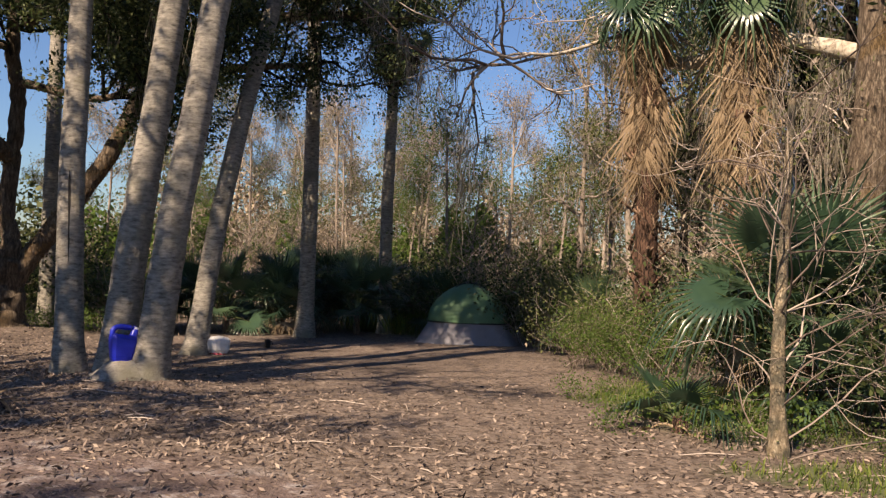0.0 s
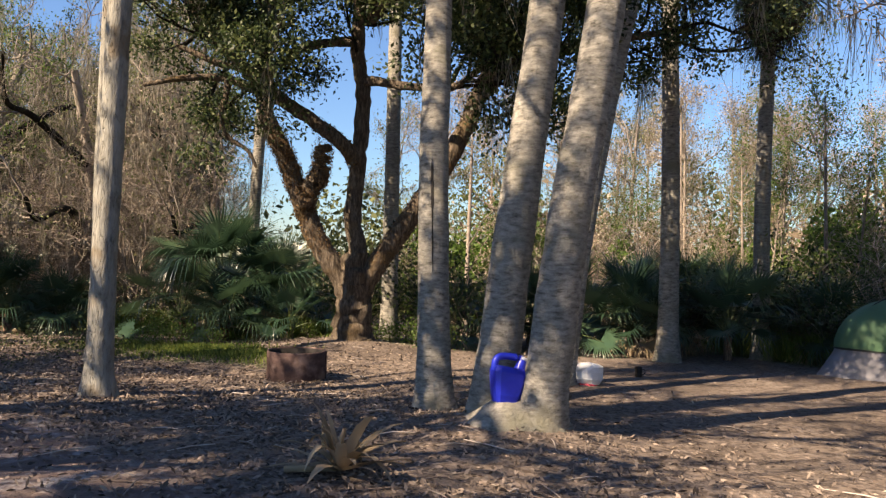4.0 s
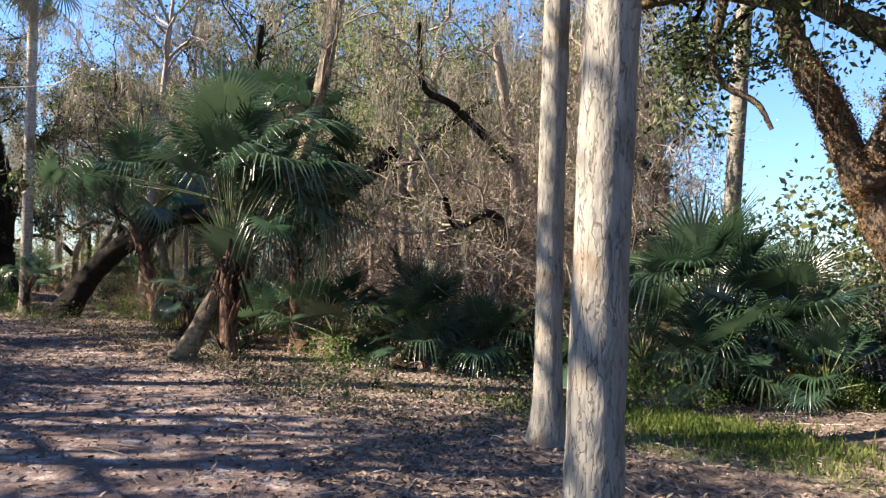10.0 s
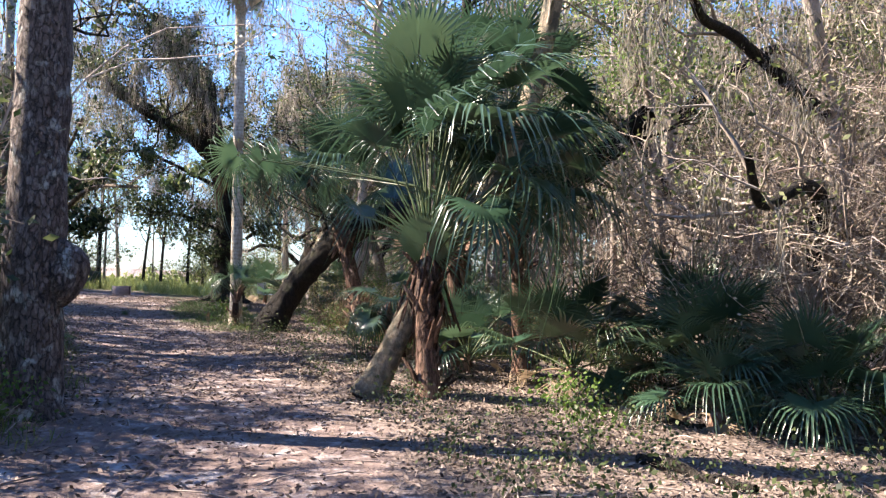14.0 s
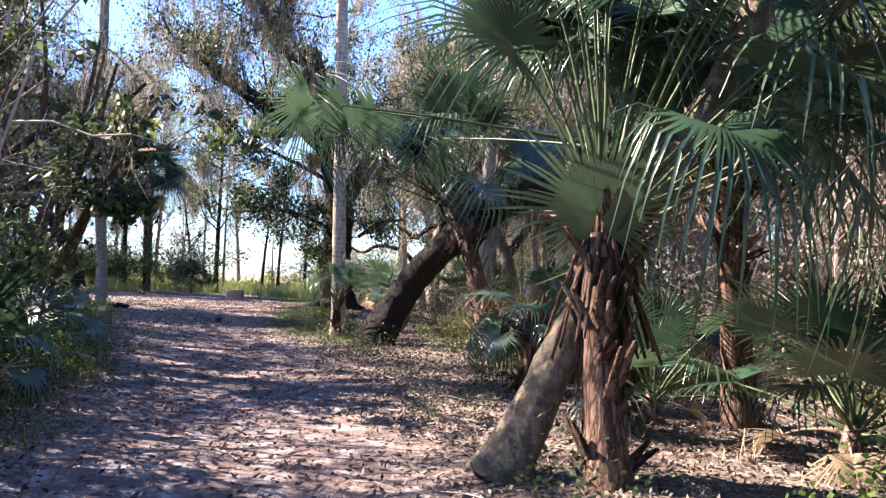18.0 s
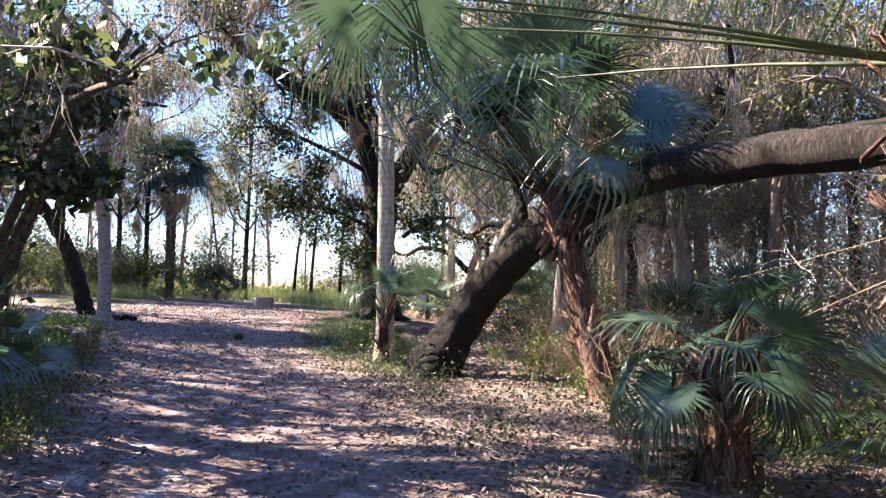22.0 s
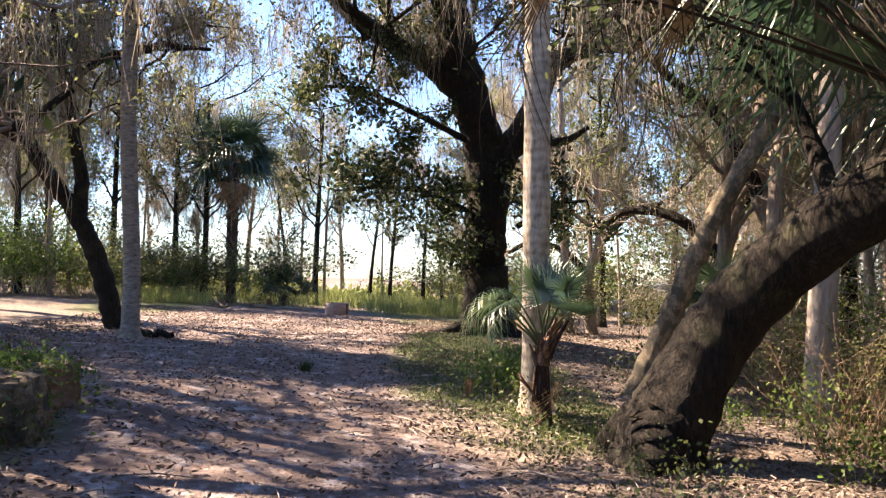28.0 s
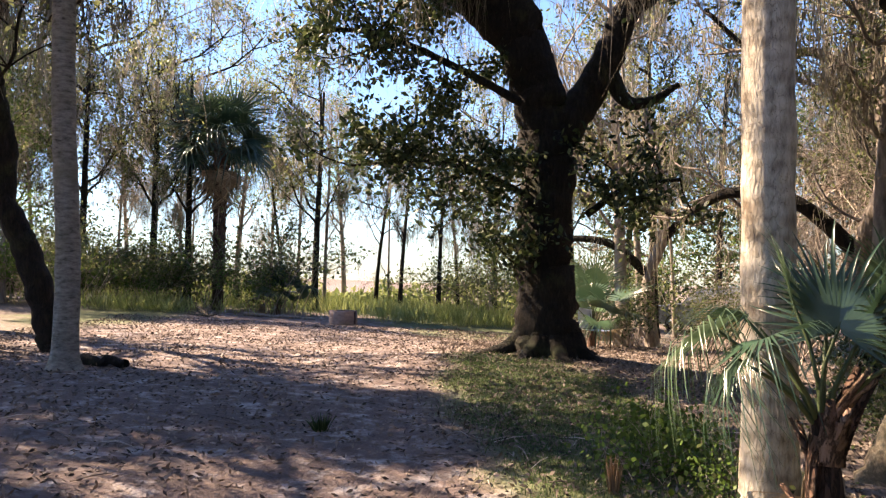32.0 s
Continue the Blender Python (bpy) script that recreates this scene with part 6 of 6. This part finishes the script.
for z, hx, hy in prof:
    ring = []
    for k in range(20):
        t = 2 * math.pi * k / 20
        cx, cy = math.cos(t), math.sin(t)
        q = 1 / (abs(cx) ** 5 + abs(cy) ** 5) ** 0.2
        ring.append(bm.verts.new((hx * q * cx, hy * q * cy, z)))
    loops.append(ring)
for p, q in zip(loops, loops[1:]):
    for k in range(20):
        bm.faces.new((p[k], p[(k + 1) % 20], q[(k + 1) % 20], q[k]))
bm.faces.new(loops[0][::-1]), bm.faces.new(loops[-1])
me = bpy.data.meshes.new("body")
bm.to_mesh(me), bm.free()
me.materials.append(BLUE)
part("body", me, jug)
part("handle", Shape().tube(spline([(-0.145, 0, 0.31), (-0.15, 0, 0.41), (-0.09, 0, 0.455), (0.03, 0, 0.465), (0.11, 0, 0.455), (0.125, 0, 0.33)], 18), [0.034] * 18, 12).mesh("handle", BLUE, True), jug)
part("neck", Shape().tube([(0.10, 0, 0.32), (0.11, 0, 0.40), (0.125, 0, 0.46)], [0.06, 0.05, 0.042], 14).mesh("neck", BLUE, True), jug)
CAPM = material("pale_cap_plastic", [(0.3, (0.35, 0.38, 0.5)), (0.7, (0.5, 0.52, 0.62))], 4, rough=0.4, bump=0)
part("cap", Shape().tube([(0.12, 0, 0.45), (0.127, 0, 0.475), (0.127, 0, 0.477)], [0.047, 0.047, 0.002], 14).mesh("cap", CAPM, True), jug)

# White plastic bag with a red edge
WHITE = material("white_plastic_film", [(0.3, (0.62, 0.63, 0.66)), (0.7, (0.80, 0.81, 0.83))], 5, rough=0.5, bump=0.4, bump_scale=9, through_light=0.2)
REDM = material("red_plastic", [(0.3, (0.35, 0.03, 0.06)), (0.7, (0.5, 0.06, 0.09))], 5, rough=0.5, bump=0)
bag = empty("white_tub", -4.02, 13.8, "small white plastic container with a red lower edge", "container")
bm = bmesh.new()
loops = []
rr = random.Random(4)
for z, w in ((0.03, 0.15), (0.10, 0.19), (0.20, 0.20), (0.27, 0.185), (0.31, 0.14), (0.325, 0.06)):
    loops.append([bm.verts.new((w * 1.1 * math.cos(t) * (1 + rr.uniform(-0.06, 0.06)), w * 0.8 * math.sin(t) * (1 + rr.uniform(-0.06, 0.06)), z + rr.uniform(-0.008, 0.008))) for t in [2 * math.pi * k / 16 for k in range(16)]])
for p, q in zip(loops, loops[1:]):
    for k in range(16):
        bm.faces.new((p[k], p[(k + 1) % 16], q[(k + 1) % 16], q[k]))
bm.faces.new(loops[-1])
me = bpy.data.meshes.new("bag_body")
bm.to_mesh(me), bm.free()
me.materials.append(WHITE)
part("bag_body", me, bag)
part("red_base", Shape().tube([(0, 0, -0.01), (0, 0, 0.035), (0, 0, 0.04)], [0.13, 0.135, 0.1], 14).mesh("red_base", REDM), bag, "red lower edge")

# Small black can
can = empty("small_can", -3.54, 15.6, "small black can standing on the litter", "can")
part("body", Shape().tube([(0, 0, 0), (0, 0, 0.005), (0, 0, 0.16), (0, 0, 0.17), (0, 0, 0.171)], [0.055, 0.06, 0.06, 0.055, 0.002], 14).mesh("body", SOOT, True), can)
part("handle", Shape().tube(spline([(0.055, 0, 0.13), (0.10, 0, 0.12), (0.10, 0, 0.06), (0.055, 0, 0.04)], 8), [0.007] * 8, 6).mesh("handle", SOOT, True), can)

# Dead frond standing in the litter
dry = empty("dead_frond_bundle", -4.55, 7.4, "upturned dry palm frond bundle lying on the litter", "dead frond")
dry.scale = (1.25, 1.25, 1.3)
rd = np.random.default_rng(8)
for k in range(34):
    a, e = rd.uniform(0, 6.28), rd.uniform(0.25, 1.5)
    L = rd.uniform(0.3, 0.62)
    d = np.array([np.cos(a) * np.cos(e), np.sin(a) * np.cos(e), np.sin(e)])
    s = np.cross(d, [0.1, 0.2, 1.0])
    s = s / np.linalg.norm(s)
    v, bend = [], rd.uniform(0.3, 1.15) * np.sin(e)
    for u, h in ((0, 0.018), (0.3, 0.034), (0.6, 0.030), (0.82, 0.018), (1.0, 0.003)):
        p = d * L * u + np.array([0, 0, -bend * u ** 2.2 * L + 0.03])
        v += [p - s * h, p + np.array([0, 0, -0.006]), p + s * h]
    f = [(3 * i + j, 3 * i + j + 1, 3 * i + j + 4, 3 * i + j + 3) for i in range(4) for j in range(2)]
    part("leaf_strip", mesh_of("leaf_strip", v, f, FROND_DEAD), dry)
part("stalk", Shape().tube([(-0.3, -0.12, 0.03), (-0.05, 0, 0.05), (0.02, 0.0, 0.26)], [0.02, 0.035, 0.012], 8).mesh("stalk", FROND_DEAD, True), dry)
chip = empty("wood_stake", -5.1, 8.1, "short split wood stake in the litter", "wood")
box_part("stake", chip, (0.05, 0.03, 0.26), (0, 0, 0.1), BARK_TAN, 0.006, 0.5)

# Earth stump on the bank, covered with weeds
stump = empty("earth_stump", -29.1, 5.75, "crumbling tan stump in an earth bank topped with weeds", "stump", z=g(-29.1, 6.2) - 0.1)
rd = np.random.default_rng(18)


def rough_block(sx, sy, sz, mat, name, seed, amp):
    """A broken block with a lumpy, splintered skin."""
    rr = np.random.default_rng(seed)
    bm = bmesh.new()
    bmesh.ops.create_cube(bm, size=1, matrix=Matrix.Diagonal((sx, sy, sz, 1)))
    bmesh.ops.subdivide_edges(bm, edges=bm.edges[:], cuts=11, use_grid_fill=True)
    ph = rr.uniform(0, 6.28, (10, 4))
    for v in bm.verts:
        c = v.co
        k = sum(math.sin(3.0 * (1 + i * 0.8) * (c.x * math.cos(a) + c.y * math.sin(a)) + 5 * math.sin(b0) * c.z + d) / (1 + 0.5 * i) for i, (a, b0, d, _) in enumerate(ph))
        top = max(0.0, c.z / sz + 0.1)
        v.co = c * (1 + amp * 0.35 * k - 0.28 * top * (c.x * c.x / sx / sx + c.y * c.y / sy / sy)) + Vector(rr.normal(0, 0.012, 3))
    me = bpy.data.meshes.new(name)
    bm.to_mesh(me), bm.free()
    me.materials.append(mat)
    return me


part("stump_body", rough_block(1.7, 1.15, 0.66, EARTH, "stump_body", 4, 0.16), stump, "", Matrix.Translation((-0.35, -0.35, 0.26)))
part("rotten_face", rough_block(0.42, 0.80, 0.58, BARK_TAN, "rotten_face", 5, 0.22), stump, "broken tan rotten wood face", Matrix.Translation((0.42, 0.02, 0.30)) @ Matrix.Rotation(0.12, 4, "Z"))
n = 2600
u = rd.uniform(-1, 1, n)
c = np.stack([u * 0.95 - 0.2, rd.normal(-0.2, 0.36, n), 0.66 - 0.2 * u * u + rd.normal(0, 0.06, n)], 1)
c[:, 2] -= 0.8 * np.maximum(0, np.abs(c[:, 1] + 0.2) - 0.4)
part("weed_growth", Shape().leaves(c, 0.05, rd, 0.6).mesh("weed_growth", LEAF_BRIGHT), stump, "small bright green weeds")

# Logs and sticks lying about
def log(x, y, a, L, r, mat, label, seed):
    root = empty("log", x, y, label, "log", "logs")
    rd = np.random.default_rng(seed)
    p = [(u * L * math.cos(a), u * L * math.sin(a), r * 0.7 + g(x + u * L * math.cos(a), y + u * L * math.sin(a)) - g(x, y) + 0.02 * rd.standard_normal()) for u in np.linspace(-0.5, 0.5, 8)]
    part("wood", Shape().tube(p, np.linspace(r, r * 0.7, 8), 9, 0.08, rd).mesh("wood", mat, True), root)
    return root


log(-49.8, 5.5, 1.4, 2.2, 0.06, BARK_WOODS, "thin grey log by the far fire ring", 1)
log(-37.0, 4.75, 1.2, 0.7, 0.08, BARK_DARK_SHADED, "dark rotten log at the foot of a trunk", 2)
log(-16.6, 13.4, 0.3, 1.3, 0.05, BARK_DARK_SHADED, "dark fallen branch in the litter", 3)
log(-14.5, 12.2, 0.2, 1.1, 0.05, BARK_DARK_SHADED, "dark fallen branch in litter", 4)
log(-17.0, 17.6, 0.2, 2.4, 0.06, BARK_DARK_SHADED, "fallen mossy branch near bright grass", 5)
pile = empty("stick_pile", -49.0, 3.6, "small heap of broken sticks at the clearing's edge", "sticks")
for k in range(14):
    a, e = rd.uniform(0, 6.28), rd.uniform(0.1, 1.0)
    L = rd.uniform(0.3, 0.7)
    part("stick", Shape().tube([(0, 0, 0.02), (L * math.cos(a) * math.cos(e), L * math.sin(a) * math.cos(e), L * math.sin(e))], [0.025, 0.012], 5).mesh("stick", BARK_TAN), pile)

# ---------- parked van and camp chair beyond the big oak ----------
PAINT = material("grey_car_paint", [(0.3, (0.30, 0.30, 0.31)), (0.7, (0.36, 0.36, 0.37))], 2, rough=0.3, bump=0, metal=0.5, coat=0.6)
GLASS = material("dark_window_glass", [(0.3, (0.02, 0.03, 0.035)), (0.7, (0.03, 0.04, 0.05))], 2, rough=0.05, bump=0, spec=0.8)
RUBBER = material("black_rubber", [(0.3, (0.012, 0.012, 0.012)), (0.7, (0.03, 0.03, 0.03))], 9, rough=0.8, bump=0.1)
CHROME = material("bright_metal", [(0.3, (0.5, 0.5, 0.5)), (0.7, (0.65, 0.65, 0.65))], 4, rough=0.25, bump=0, metal=1.0)


def pickup(x, y, turn):
    root = empty("parked_car", x, y, "silver-grey parked car seen between trees", "car")
    root.rotation_euler.z = turn
    prof = [(-2.3, 0.35), (-2.35, 0.75), (-2.2, 0.98), (-1.15, 1.08), (-0.55, 1.58), (0.2, 1.70), (1.5, 1.66), (2.15, 1.15), (2.3, 0.95), (2.32, 0.4)]
    bm = bmesh.new()
    rows = []
    for yy, k in ((-0.88, 0.0), (-0.80, 1.0), (0.80, 1.0), (0.88, 0.0)):
        rows.append([bm.verts.new((px * (0.985 if k == 0 else 1), yy * (1.0 if pz < 1.1 else 0.86), pz - (0.03 if k == 0 else 0))) for px, pz in prof])
    for p, q in zip(rows, rows[1:]):
        for k in range(len(prof)):
            bm.faces.new((p[k], p[(k + 1) % len(prof)], q[(k + 1) % len(prof)], q[k]))
    bm.faces.new(rows[0][::-1]), bm.faces.new(rows[-1])
    me = bpy.data.meshes.new("body")
    bm.to_mesh(me), bm.free()
    me.materials.append(PAINT)
    part("body", me, root)
    part("windscreen", mesh_of("windscreen", [(-1.13, -0.70, 1.12), (-1.13, 0.70, 1.12), (-0.60, 0.64, 1.57), (-0.60, -0.64, 1.57)], [(0, 1, 2, 3)], GLASS), root, "dark glass", Matrix.Translation((-0.02, 0, 0.02)))
    for s in (-1, 1):
        part("side_window", mesh_of("side_window", [(-0.85, 0, 1.12), (1.8, 0, 1.12), (1.35, 0, 1.55), (-0.45, 0, 1.52)], [(0, 1, 2, 3)], GLASS), root, "dark glass", Matrix.Translation((0, s * 0.845, 0)) @ Matrix.Rotation(s * radians(14), 4, "X"))
        part("headlight", Shape().tube([(-2.31, s * 0.62, 0.86), (-2.36, s * 0.62, 0.86), (-2.361, s * 0.62, 0.86)], [0.13, 0.12, 0.01], 12).mesh("headlight", CHROME, True), root)
        for wx in (-1.45, 1.45):
            w = part("wheel", Shape().tube([(wx, s * 0.70, 0.34), (wx, s * 0.72, 0.34), (wx, s * 0.88, 0.34), (wx, s * 0.90, 0.34)], [0.28, 0.34, 0.34, 0.28], 20).mesh("tyre", RUBBER, True), root)
            part("rim", Shape().tube([(wx, s * 0.89, 0.34), (wx, s * 0.905, 0.34), (wx, s * 0.906, 0.34)], [0.2, 0.19, 0.01], 14).mesh("rim", CHROME, True), w)
    box_part("bumper", root, (0.14, 1.7, 0.2), (-2.34, 0, 0.45), RUBBER, 0.04)
    return root


CHAIR_BLUE = material("pale_blue_fabric", [(0.3, (0.38, 0.45, 0.60)), (0.7, (0.50, 0.56, 0.68))], 5, rough=0.8, bump=0.1)
chair = empty("camp_chair", -43.6, 13.4, "pale blue folding camp chair beside a fire", "chair")
chair.rotation_euler.z = 0.5
part("seat", mesh_of("seat", [(-0.25, -0.25, 0.42), (0.25, -0.25, 0.40), (0.25, 0.25, 0.40), (-0.25, 0.25, 0.42), (0, 0, 0.36)], [(0, 1, 2, 3)], CHAIR_BLUE), chair)
box_part("backrest", chair, (0.03, 0.5, 0.5), (-0.32, 0, 0.68), CHAIR_BLUE, 0.012)
for sx in (-1, 1):
    for sy in (-1, 1):
        part("leg", Shape().tube([(0.24 * sx, 0.24 * sy, 0.0), (0.22 * sx, 0.25 * sy, 0.42)], [0.012, 0.012], 6).mesh("leg", TENT_DARK, True), chair)
pickup(-52.0, 20.5, 0.6)

mound = empty("palm_root_mound", -3.93, 9.72, "swollen grey root mound under a forked palm pair", "palm root", z=g(-3.93, 9.72) - 0.12)
part("mound", Shape().tube([(0, 0, -0.2), (0, 0, 0.0), (0.02, 0, 0.10), (0.0, 0.02, 0.17), (0, 0.04, 0.22), (0, 0.04, 0.225)], [0.70, 0.60, 0.47, 0.38, 0.26, 0.02], 40, 0.08, np.random.default_rng(2)).mesh("mound", BARK_PALM, True), mound)

sc = [p for p in bpy.data.objects if p.name == "sabal_palm"][0]
v, f = [], []
for k, (z, h) in enumerate(((1.25, 0.004), (1.4, 0.012), (1.7, 0.02), (2.0, 0.026), (2.25, 0.03), (2.45, 0.02), (2.55, 0.004))):
    s = (z + 0.2) / 2.57
    px, py = -5.08 - 0.22 * s, 10.42 + 0.34 * s
    d = Vector((2.1, -6.8, 0)).normalized()
    t = Vector((0, 0, 1)).cross(d)
    o = Vector((px, py, z)) + d * 0.19 - Vector(sc.location)
    v += [o - t * h - d * 0.03, o + d * 0.006, o + t * h - d * 0.03]
    if k:
        a = 3 * k
        f += [(a - 3, a - 2, a + 1, a), (a - 2, a - 1, a + 2, a + 1)]
part("scar", mesh_of("scar", v, f, SOOT), sc, "dark vertical bark scar")
